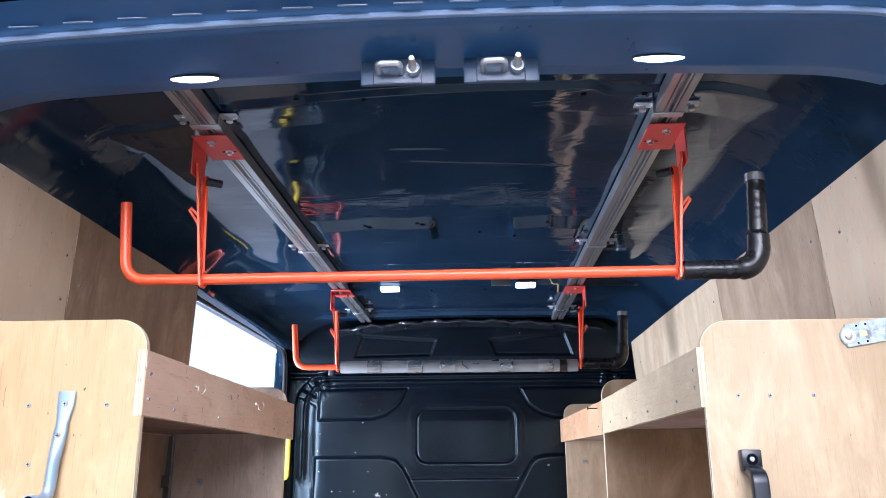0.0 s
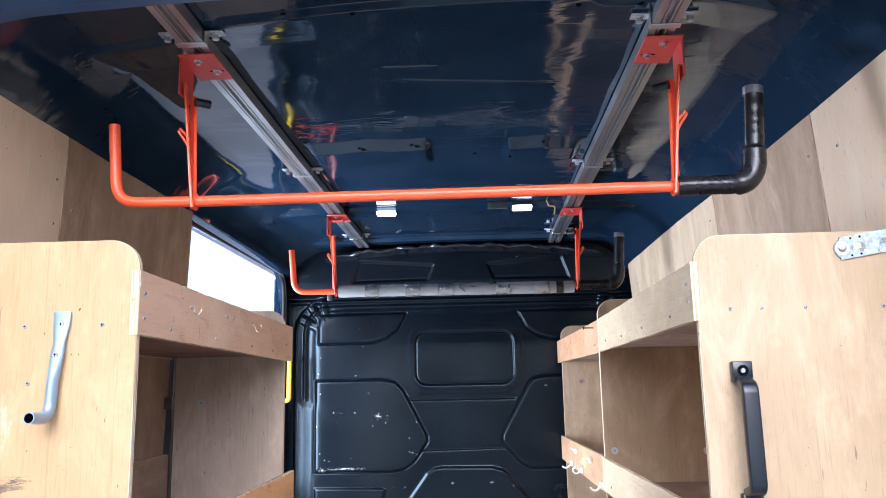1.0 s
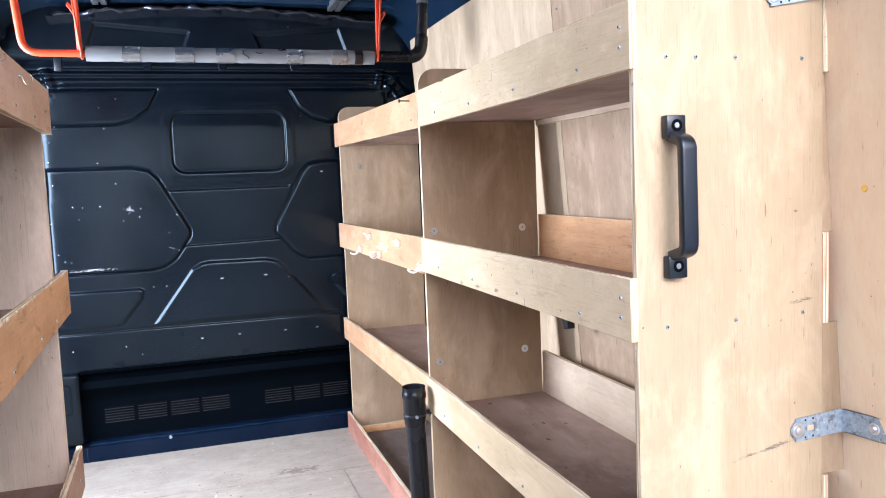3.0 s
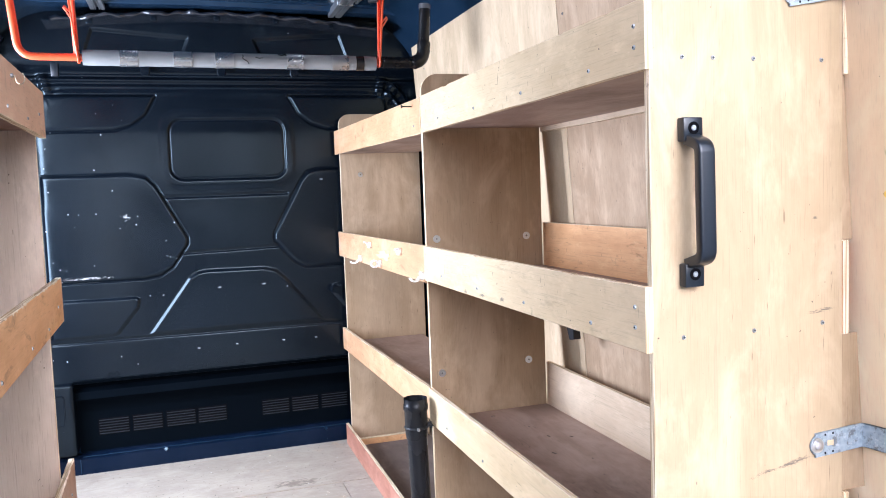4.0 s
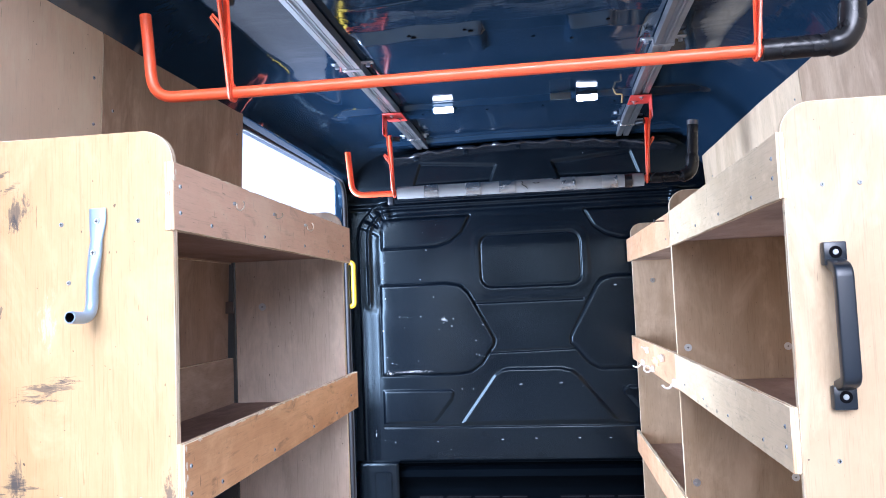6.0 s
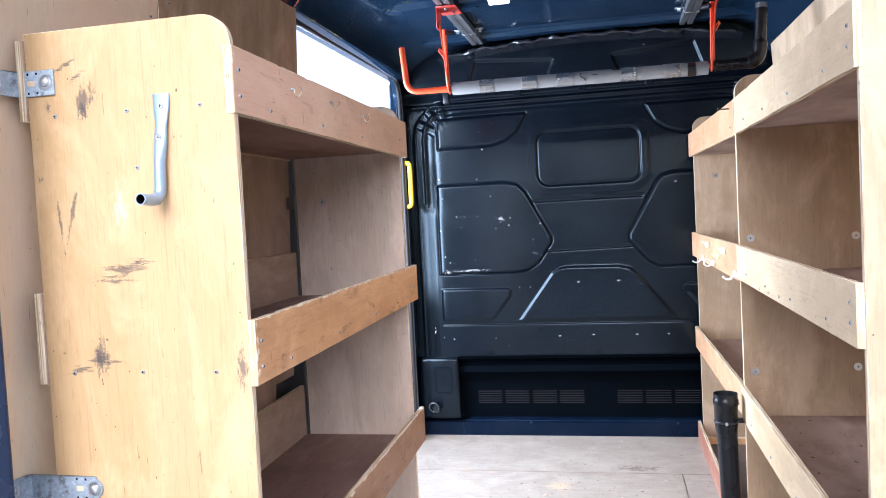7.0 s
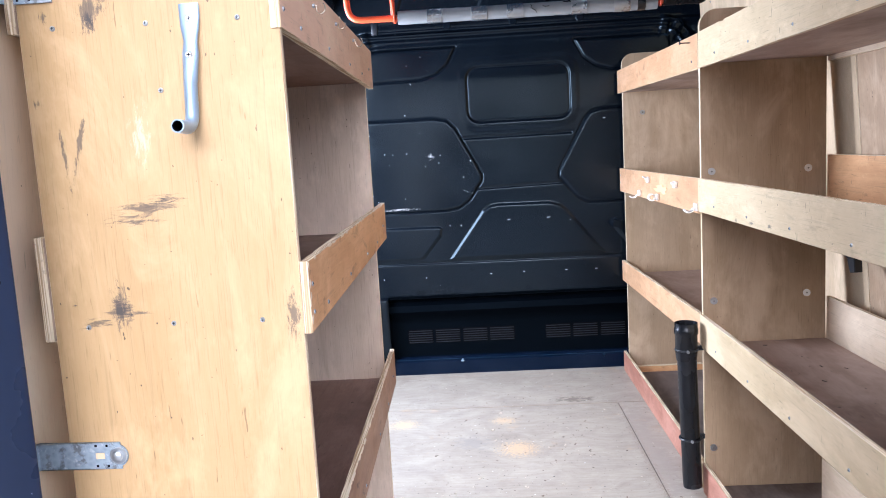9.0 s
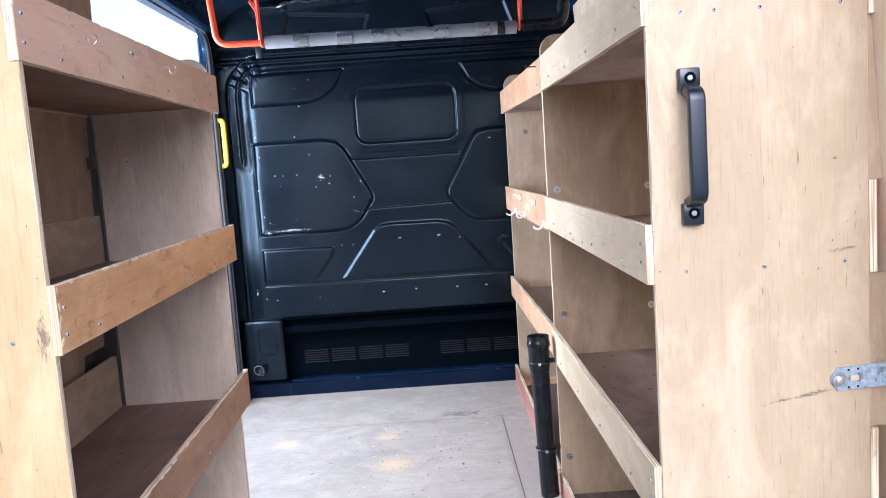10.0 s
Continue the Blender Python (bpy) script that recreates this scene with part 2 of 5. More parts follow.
    return n.done(col, n.ramp(dirt, (0.3, 0.6), (0.7, 0.8)))


def bulkhead_plastic():
    """Satin black moulded lining, with scuffs and chips down to white."""
    n = Nodes("black_moulded_lining")
    fine = n.noise(n.coords((420, 420, 420)), 1.0, 2, 0.5)
    broad = n.noise(n.coords((3, 3, 3)), 1.0, 6, 0.65)
    streak = n.noise(n.coords((60, 60, 150)), 1.0, 6, 0.8)
    chips = n.noise(n.coords((46, 46, 46)), 1.0, 3, 0.6)
    near = n.noise(n.coords((2.3, 2.3, 2.3), loc=(0.4, 0, 0.7)), 1.0, 2, 0.5)
    col = n.mix(n.ramp(broad, (0.35, 0.0), (0.70, 1.0)), (0.0022, 0.0037, 0.0064), (0.0042, 0.0066, 0.0105))
    spots = n.math("MULTIPLY", n.ramp(chips, (0.745, 0.0), (0.765, 1.0)), n.ramp(near, (0.50, 0.0), (0.58, 1.0)))
    col = n.mix(spots, col, (0.45, 0.45, 0.44))
    for spot in ((-0.66, 0, 0.928, 0.17, 1, 0.010, 0), (-0.47, 0, 1.205, 0.040, 1, 0.012, 20), (-0.47, 0, 1.205, 0.010, 1, 0.028, 10),
                 (-0.78, 0, 0.92, 0.03, 1, 0.02, 0)):
        col = n.mix(n.math("MULTIPLY", n.blot(spot, streak, 1.25), 0.75), col, (0.50, 0.50, 0.49))
    n.bump(fine, 0.10, 0.0006)
    n.bsdf.inputs["Specular IOR Level"].default_value = 0.35
    n.to(n.bsdf.inputs["Specular Tint"], (0.72, 0.91, 1.0, 1))
    return n.done(col, n.ramp(broad, (0.3, 0.19), (0.7, 0.26)))


# black scuffs on the yellow panel: x, z, half width, half height, turn
SCUFFS = ((-0.785, 1.485, 0.024, 0.042, 18), (-0.792, 1.462, 0.012, 0.022, 20), (-0.86, 1.478, 0.008, 0.014, 0), (-0.852, 1.27, 0.0045, 0.066, -5), (-0.828, 1.28, 0.0055, 0.072, 16),
          (-0.735, 1.18, 0.07, 0.02, -12), (-0.755, 1.163, 0.055, 0.005, 0), (-0.7, 1.194, 0.034, 0.009, -10), (-0.79, 1.032, 0.018, 0.05, -3), (-0.79, 1.022, 0.024, 0.022, 0),
          (-0.828, 1.005, 0.032, 0.01, -10), (-0.765, 1.017, 0.028, 0.006, 0), (-0.885, 1.35, 0.009, 0.01, 0), (-0.863, 1.036, 0.006, 0.006, 0),
          (-0.515, 1, 0.014, 0.055, 0), (-0.83, 1.545, 0.040, 0.006, -25), (-0.80, 1.527, 0.030, 0.008, -30))
YELLOW_PLY = plywood("yellow_varnished_plywood", (0.488, 0.331, 0.168), (0.400, 0.258, 0.116), "z", 0.52, 0.22,
                     marks=[(x, 0.11, z, rx * 1.3, 0.2, rz * 1.25, turn) for x, z, rx, rz, turn in SCUFFS],
                     pale=((-0.73, 0.11, 1.29, 0.025, 0.2, 0.07, 8),), base=(-0.70, 0.74, 0), calm=0.95)
PINK_PLY = plywood("pale_birch_panel", (0.453, 0.346, 0.216), (0.375, 0.274, 0.161), "z", 0.5, 0.16,
                   marks=((0.800, 0.306, 0.752, 0.110, 0.2, 0.007, -9), (0.885, 0.306, 1.03, 0.05, 0.2, 0.006, -6), (0.870, 0.306, 1.20, 0.014, 0.2, 0.007, 0)), base=(0.71, 1.68, 0), calm=0.95)
PALE_PLY = {a: plywood("pale_plywood_" + a, (0.66, 0.52, 0.36), (0.50, 0.36, 0.23), a, 0.55, 0.25) for a in "xyz"}
LIP_RIGHT = plywood("pale_lip_plywood", (0.650, 0.510, 0.312), (0.535, 0.400, 0.225), "y", 0.55, 0.22, knots=0.22, base=(0.71, 1.68, 0),
                    marks=((0.513, 1.06, 0.999, 0.2, 0.040, 0.012, 0), (0.513, 1.19, 0.993, 0.2, 0.022, 0.011, 0), (0.513, 0.93, 1.003, 0.2, 0.026, 0.010, 0), (0.513, 0.987, 1.061, 0.2, 0.006, 0.008, 0)))
LIP_ORANGE = plywood("orange_lip_plywood", (0.745, 0.430, 0.210), (0.570, 0.300, 0.132), "y", 0.5, 0.35, knots=0.6)
LIP_RED = plywood("red_brown_lip_plywood", (0.520, 0.253, 0.170), (0.375, 0.159, 0.104), "y", 0.5, 0.35, knots=0.6)
LIP_FAR = plywood("orange_brown_lip_plywood", (0.615, 0.365, 0.195), (0.480, 0.265, 0.132), "y", 0.5, 0.35, knots=0.5)
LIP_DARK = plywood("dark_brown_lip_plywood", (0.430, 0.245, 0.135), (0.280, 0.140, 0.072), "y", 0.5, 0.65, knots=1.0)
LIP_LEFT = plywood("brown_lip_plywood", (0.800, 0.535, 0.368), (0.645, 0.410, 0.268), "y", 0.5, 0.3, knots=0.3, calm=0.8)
SHELF_PLY = plywood("red_brown_shelf_plywood", (0.360, 0.255, 0.200), (0.255, 0.170, 0.130), "y", 0.5, 0.75)
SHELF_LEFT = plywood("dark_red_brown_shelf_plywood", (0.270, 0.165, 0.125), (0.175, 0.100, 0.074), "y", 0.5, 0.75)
# left unit's inner panel, raised above INNER_PLY for the rear light on it
INNER_LEFT = plywood("grey_lit_plywood", (0.655, 0.533, 0.414), (0.522, 0.415, 0.311), "z", 0.55, 0.30)
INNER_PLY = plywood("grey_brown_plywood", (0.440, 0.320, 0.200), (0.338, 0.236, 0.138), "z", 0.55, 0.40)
# bottom boards: shelf brown darkened to carry the closed compartment's shade
SHELF_SHADE = plywood("shaded_brown_shelf_plywood", (0.190, 0.150, 0.128), (0.115, 0.088, 0.073), "y", 0.6, 0.75)
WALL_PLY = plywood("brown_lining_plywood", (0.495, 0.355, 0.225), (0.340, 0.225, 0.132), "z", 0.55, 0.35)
# lining behind the left shelves: grime and the bay's shade in one darker brown
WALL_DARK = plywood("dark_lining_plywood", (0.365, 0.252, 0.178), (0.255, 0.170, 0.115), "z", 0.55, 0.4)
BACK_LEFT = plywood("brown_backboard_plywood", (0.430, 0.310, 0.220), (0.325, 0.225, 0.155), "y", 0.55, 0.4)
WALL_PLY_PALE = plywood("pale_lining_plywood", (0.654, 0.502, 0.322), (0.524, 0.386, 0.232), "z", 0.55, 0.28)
# lining by the rear doors, colour raised to hold the light falling there
WALL_NEAR_LIT = plywood("lit_tan_lining_plywood", (0.840, 0.650, 0.440), (0.730, 0.540, 0.345), "z", 0.55, 0.15, calm=0.5)
EDGE = {a: ply_edge(a) for a in "xyz"}
FLOOR = floorboard()
BULK = bulkhead_plastic()
# bulkhead black again, darkened and dulled for the shade under the overhang
BULK_SHADE = painted("shaded_black_plastic", (0.0008, 0.0014, 0.0024), 0.45, 0.2, (0.05, 0.05, 0.05), lift=0.0)
BULK_SHADE.node_tree.nodes["Principled BSDF"].inputs["Specular IOR Level"].default_value = 0.05
BULK_SHADE.node_tree.nodes["Principled BSDF"].inputs["Specular Tint"].default_value = (0.45, 0.70, 1.0, 1)
# roof navy, its base lifted slightly to take in the bluish veil
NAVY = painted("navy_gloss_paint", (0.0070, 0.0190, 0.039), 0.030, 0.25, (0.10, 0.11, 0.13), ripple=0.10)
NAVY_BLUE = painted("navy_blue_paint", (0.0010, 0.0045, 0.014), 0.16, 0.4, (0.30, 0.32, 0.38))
for paint, level, tint in ((NAVY, 0.50, (0.58, 0.82, 1.0, 1)), (NAVY_BLUE, 0.10, (0.8, 0.93, 1.0, 1))):
    paint.node_tree.nodes["Principled BSDF"].inputs["Specular IOR Level"].default_value = level
    paint.node_tree.nodes["Principled BSDF"].inputs["Specular Tint"].default_value = tint
# the van's navy over the rear doors, with glare and bounce mixed into the colour
NAVY_HAZE = painted("navy_header_haze", (0.020, 0.073, 0.170), 0.30, 0.3, (0.30, 0.34, 0.42))
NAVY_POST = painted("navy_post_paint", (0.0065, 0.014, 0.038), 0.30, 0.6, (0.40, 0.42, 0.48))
NAVY_POCKET = painted("navy_latch_pocket_paint", (0.022, 0.046, 0.086), 0.35, 0.3, (0.25, 0.28, 0.34))
ORANGE = painted("orange_powder_coat", (0.80, 0.105, 0.030), 0.32, 0.25, (0.22, 0.06, 0.03))
RED = painted("red_bracket_paint", (0.52, 0.055, 0.040), 0.45, 0.35, (0.30, 0.10, 0.09))
ALU = painted("brushed_aluminium", (0.42, 0.43, 0.44), 0.34, 0.3, (0.15, 0.15, 0.15), metal=0.9)
SCREW_STEEL = painted("dull_screw_steel", (0.34, 0.36, 0.38), 0.48, 0.8, (0.12, 0.09, 0.07), metal=0.8)
STEEL = painted("zinc_steel", (0.55, 0.57, 0.58), 0.30, 0.4, (0.18, 0.17, 0.15), metal=0.9)
GALV = galvanised()
BLACK = painted("black_plastic", (0.007, 0.009, 0.012), 0.33, 0.25, (0.20, 0.20, 0.20))
HANDLE_BLACK = painted("blue_black_plastic", (0.0050, 0.0085, 0.014), 0.30, 0.35, (0.12, 0.13, 0.14), lift=0.001)
PIPE = painted("black_waste_pipe", (0.006, 0.007, 0.009), 0.24, 0.3, (0.16, 0.16, 0.16))
PIPE.node_tree.nodes["Principled BSDF"].inputs["Specular IOR Level"].default_value = 0.3
RUBBER = painted("black_rubber", (0.010, 0.010, 0.011), 0.55)
TAPE_BLACK = painted("black_tape", (0.010, 0.010, 0.011), 0.26, 0.5, (0.25, 0.25, 0.25), ripple=0.35)
FOAM = painted("grey_foam_sleeve", (0.255, 0.265, 0.262), 0.42, 0.3, (0.10, 0.10, 0.10), ripple=0.2)
TAPE_GREY = painted("silver_tape", (0.36, 0.37, 0.37), 0.26, 0.3, (0.45, 0.45, 0.45), metal=0.75, ripple=0.3)
YELLOW = painted("yellow_plastic", (0.80, 0.55, 0.020), 0.35)
WHITE = painted("white_plastic", (0.72, 0.69, 0.64), 0.4, 0.3, (0.5, 0.4, 0.3))
PAPER = painted("paper_label", (0.40, 0.37, 0.31), 0.7, 0.4, (0.28, 0.22, 0.15))
DARK = painted("dark_hole", (0.003, 0.003, 0.004), 0.9)
DARK.node_tree.nodes["Principled BSDF"].inputs["Specular IOR Level"].default_value = 0.0
TUBE_STEEL = painted("grey_painted_tube", (0.245, 0.320, 0.405), 0.30, 0.35, (0.20, 0.20, 0.20), metal=0.45)
CONCRETE = painted("worn_concrete", (0.40, 0.395, 0.38), 0.85, 0.3, (0.2, 0.2, 0.2))
CLADDING = painted("cream_cladding", (0.62, 0.59, 0.52), 0.6)
LAMP_GLOW = glow("led_diffuser", (1.0, 0.99, 0.96), 2.6)

# ---- builders ----
ORIGIN = {}


def thing(name, at, label, category, group="", kind=""):
    ob = new(name)
    ob.location = at
    ob.empty_display_size = 0.05
    ORIGIN[ob.name] = Vector(at)
    return tagged(ob, label, category, group, kind)


def smooth(me, angle=38):
    me.polygons.foreach_set("use_smooth", [True] * len(me.polygons))
    me.set_sharp_from_angle(angle=radians(angle))


def part(name, bm, mats, parent=None, label=""):
    """Links a bmesh drawn in world metres as one mesh under its thing or part."""
    base = ORIGIN[parent.name] if parent else Vector((0, 0, 0))
    bmesh.ops.translate(bm, verts=bm.verts, vec=-base)
    me = bpy.data.meshes.new(name)
    bm.to_mesh(me)
    bm.free()
    for m in mats if isinstance(mats, (list, tuple)) else (mats,):
        me.materials.append(m)
    smooth(me)
    ob = new(name, me)
    if parent:
        ob.parent = parent
        if parent.type == "MESH" and parent.parent is None:
            ob.location = (0, 0, 0)
    ORIGIN[ob.name] = base
    return tagged(ob, label) if label else ob


def piece(name, me, m, parent, label=""):
    """Links a shared mesh at a pose given in world metres."""
    ob = new(name, me)
    ob.parent = parent
    ob.matrix_basis = Matrix.Translation(-ORIGIN[parent.name]) @ m
    ORIGIN[ob.name] = ORIGIN[parent.name]
    return tagged(ob, label) if label else ob


def mesh(name, bm, mats):
    me = bpy.data.meshes.new(name)
    bm.to_mesh(me)
    bm.free()
    for m in mats if isinstance(mats, (list, tuple)) else (mats,):
        me.materials.append(m)
    smooth(me)
    return me


def box(bm, x0, x1, y0, y1, z0, z1, bevel=0.0, m=None, index=0, segments=1):
    s = Matrix.LocRotScale(((x0 + x1) / 2, (y0 + y1) / 2, (z0 + z1) / 2), None, (abs(x1 - x0), abs(y1 - y0), abs(z1 - z0)))
    part_bm = bmesh.new()
    bmesh.ops.create_cube(part_bm, size=1.0, matrix=s)
    if bevel:
        bmesh.ops.bevel(part_bm, geom=part_bm.edges[:], offset=bevel, segments=segments, affect="EDGES", profile=0.5)
    merge(bm, part_bm, m, index)
    return bm


def merge(bm, other, m=None, index=0):
    if m:
        bmesh.ops.transform(other, matrix=m, verts=other.verts)
    table = {}
    for v in other.verts:
        table[v] = bm.verts.new(v.co)
    for f in other.faces:
        try:
            g = bm.faces.new([table[v] for v in f.verts])
            g.material_index = index if index else f.material_index
        except ValueError:
            pass
    other.free()


def prism(bm, outline, axis, a0, a1, bevel=0.0, index=0):
    """An outline of 2D points drawn out along an axis: x: (y, z), y: (x, z), z: (x, y)."""
    def at(p, a):
        return {"x": (a, p[0], p[1]), "y": (p[0], a, p[1]), "z": (p[0], p[1], a)}[axis]
    b = bmesh.new()
    low, high = [b.verts.new(at(p, a0)) for p in outline], [b.verts.new(at(p, a1)) for p in outline]
    b.faces.new(low)
    b.faces.new(high[::-1])
    for i in range(len(outline)):
        j = (i + 1) % len(outline)
        b.faces.new((low[j], low[i], high[i], high[j]))
    bmesh.ops.recalc_face_normals(b, faces=b.faces)
    if bevel:
        rim = [e for e in b.edges if all(abs({"x": v.co.x, "y": v.co.y, "z": v.co.z}[axis] - a0) < 1e-6 for v in e.verts)
               or all(abs({"x": v.co.x, "y": v.co.y, "z": v.co.z}[axis] - a1) < 1e-6 for v in e.verts)]
        bmesh.ops.bevel(b, geom=rim, offset=bevel, segments=1, affect="EDGES")
    merge(bm, b, None, index)
    return bm


def cyl(bm, p0, p1, r0, r1=None, seg=20, caps=True, index=0):
    p0, p1 = Vector(p0), Vector(p1)
    b = bmesh.new()
    d = p1 - p0
    bmesh.ops.create_cone(b, cap_ends=caps, segments=seg, radius1=r0, radius2=r0 if r1 is None else r1, depth=d.length)
    merge(bm, b, Matrix.Translation((p0 + p1) / 2) @ d.to_track_quat("Z", "Y").to_matrix().to_4x4(), index)
    return bm


def fillet(points, radius, steps=7):
    """A path with its corners rounded."""
    pts = [Vector(p) for p in points]
    out = [pts[0]]
    for a, b, c in zip(pts, pts[1:], pts[2:]):
        u, w = (a - b).normalized(), (c - b).normalized()
        half = u.angle(w) / 2
        cut = min(radius / math.tan(half), (a - b).length * 0.49, (c - b).length * 0.49)
        for i in range(steps + 1):
            s = i / steps
            p, q = b + u * cut * (1 - s), b + w * cut * s
            out.append(p.lerp(q, s))
    out.append(pts[-1])
    return out


def tube(bm, path, r, seg=16, caps=True, index=0):
    path = [Vector(p) for p in path]
    radii = r if isinstance(r, list) else [r] * len(path)
    rings, side = [], None
    for i, p in enumerate(path):
        d = (path[min(i + 1, len(path) - 1)] - path[max(i - 1, 0)]).normalized()
        side = d.orthogonal().normalized() if side is None else (side - d * side.dot(d)).normalized()
        up = d.cross(side)
        rings.append([bm.verts.new(p + (side * math.cos(a) + up * math.sin(a)) * radii[i]) for a in (2 * math.pi * k / seg for k in range(seg))])
    for a, b in zip(rings, rings[1:]):
        for k in range(seg):
            f = bm.faces.new((a[k], a[(k + 1) % seg], b[(k + 1) % seg], b[k]))
            f.material_index = index
    if caps:
        for ring in (rings[0][::-1], rings[-1]):
            bm.faces.new(ring).material_index = index
    return bm


def grid(x0, x1, nx, z0, z1, nz, place):
    """A sheet of quads; place maps arrays of the two parameters to x, y, z."""
    u, w = np.meshgrid(np.linspace(x0, x1, nx), np.linspace(z0, z1, nz))
    co = np.stack(place(u, w), axis=-1).reshape(-1, 3)
    i = np.arange(nx * nz).reshape(nz, nx)
    quads = np.stack([i[:-1, :-1], i[:-1, 1:], i[1:, 1:], i[1:, :-1]], axis=-1).reshape(-1, 4)
    me = bpy.data.meshes.new("sheet")
    me.from_pydata(co.tolist(), [], quads.tolist())
    smooth(me, 50)
    return me


def board(name, parent, x0, x1, y0, y1, z0, z1, face, label="", bevel=0.0012, warp=0.0):
    """A plywood board: veneer on its broad sides, layered edges on the thin ones."""
    d = (x1 - x0, y1 - y0, z1 - z0)
    thin = d.index(min(d))
    bm = bmesh.new()
    box(bm, x0, x1, y0, y1, z0, z1, bevel)
    for f in bm.faces:
        f.normal_update()
        f.material_index = 0 if abs(f.normal[thin]) > 0.9 else 1
    if warp:
        for v in bm.verts:
            v.co.z += warp * (v.co.y - y0) / (y1 - y0)
    return part(name, bm, [face, EDGE["xyz"[thin]]], parent, label)


def lip_board(name, parent, x0, x1, y0, y1, z0, z1, face, label="", warp=0.0):
    """A retaining lip whose long edges are chipped."""
    rng = random.Random(int((y0 * 31 + z0 * 977) * 1000))
    n = int((y1 - y0) / 0.011)

    def ragged(k, s):
        chip = rng.uniform(0.0015, 0.0045) if s > 0 and rng.random() < 0.045 else rng.uniform(0, 0.0007)
        return -s * chip if 0 < k < n else 0.0
    ys = [y0 + (y1 - y0) * k / n for k in range(n + 1)]
    outline = [(y, z0 + warp * k / n + ragged(k, -0.6)) for k, y in enumerate(ys)]
    outline += [(y, z1 + warp * k / n + ragged(k, 1)) for k, y in reversed(list(enumerate(ys)))]
    bm = prism(bmesh.new(), outline, "x", x0, x1, 0.0009)
    for f in bm.faces:
        f.normal_update()
        f.material_index = 0 if abs(f.normal.x) > 0.9 else 1
    return part(name, bm, [face, EDGE["x"]], parent, label)


def end_panel(name, parent, x_aisle, x_wall, y0, y1, top, face, label="", radius=0.055, foot=0.0):
    """An upright plywood panel with its top corner on the aisle side rounded."""
    s = 1 if x_wall > x_aisle else -1
    outline = [(x_wall, foot), (x_wall, top)]
    for i in range(9):
        a = math.pi / 2 * i / 8
        outline.append((x_aisle + s * radius - s * radius * math.sin(a), top - radius + radius * math.cos(a)))
    outline.append((x_aisle, foot))
    bm = prism(bmesh.new(), outline, "y", y0, y1, 0.0012)
    for f in bm.faces:
        f.normal_update()
        f.material_index = 0 if abs(f.normal.y) > 0.9 else 1
    return part(name, bm, [face, EDGE["y"]], parent, label)


def screw_mesh(r, mat, washer=0.0):
    bm = bmesh.new()
    if washer:
        cyl(bm, (0, 0, 0), (0, 0, 0.0015), washer, seg=18)
    cyl(bm, (0, 0, 0.0), (0, 0, 0.0022), r, r * 0.75, seg=12)
    box(bm, -r * 0.55, r * 0.55, -r * 0.12, r * 0.12, 0.0022, 0.0026, index=1)
    box(bm, -r * 0.12, r * 0.12, -r * 0.55, r * 0.55, 0.0022, 0.0026, index=1)
    return mesh("screw", bm, [mat, DARK])


SCREW = screw_mesh(0.0042, SCREW_STEEL)
WASHER = screw_mesh(0.0060, STEEL, 0.0125)
TO_REAR, TO_LEFT, TO_RIGHT, DOWN = (90, 0, 0), (0, -90, 0), (0, 90, 0), (180, 0, 0)


def screws(parent, me, facing, spots, name="screw"):
    for x, y, z in spots:
        piece(name, me, pose(x, y, z, *facing), parent)


# ---- the van's body ----
floor = thing("floor", (0, 0, 0), "worn pale plywood sheet flooring with stains and sawdust", "floor", kind="structure")
part("underlay", box(bmesh.new(), -1.0, 1.06, -0.12, 3.16, -0.05, -0.014), RUBBER, floor)
for x0, x1, y0, y1 in ((-0.96, 1.04, 2.5535, 3.145), (-0.96, 0.3865, -0.10, 2.5475), (0.3895, 1.04, 0.75, 2.5475), (0.3895, 1.04, -0.10, 0.747)):
    part("floor_sheet", box(bmesh.new(), x0, x1, y0, y1, -0.0135, 0.0, 0.0006), FLOOR, floor)


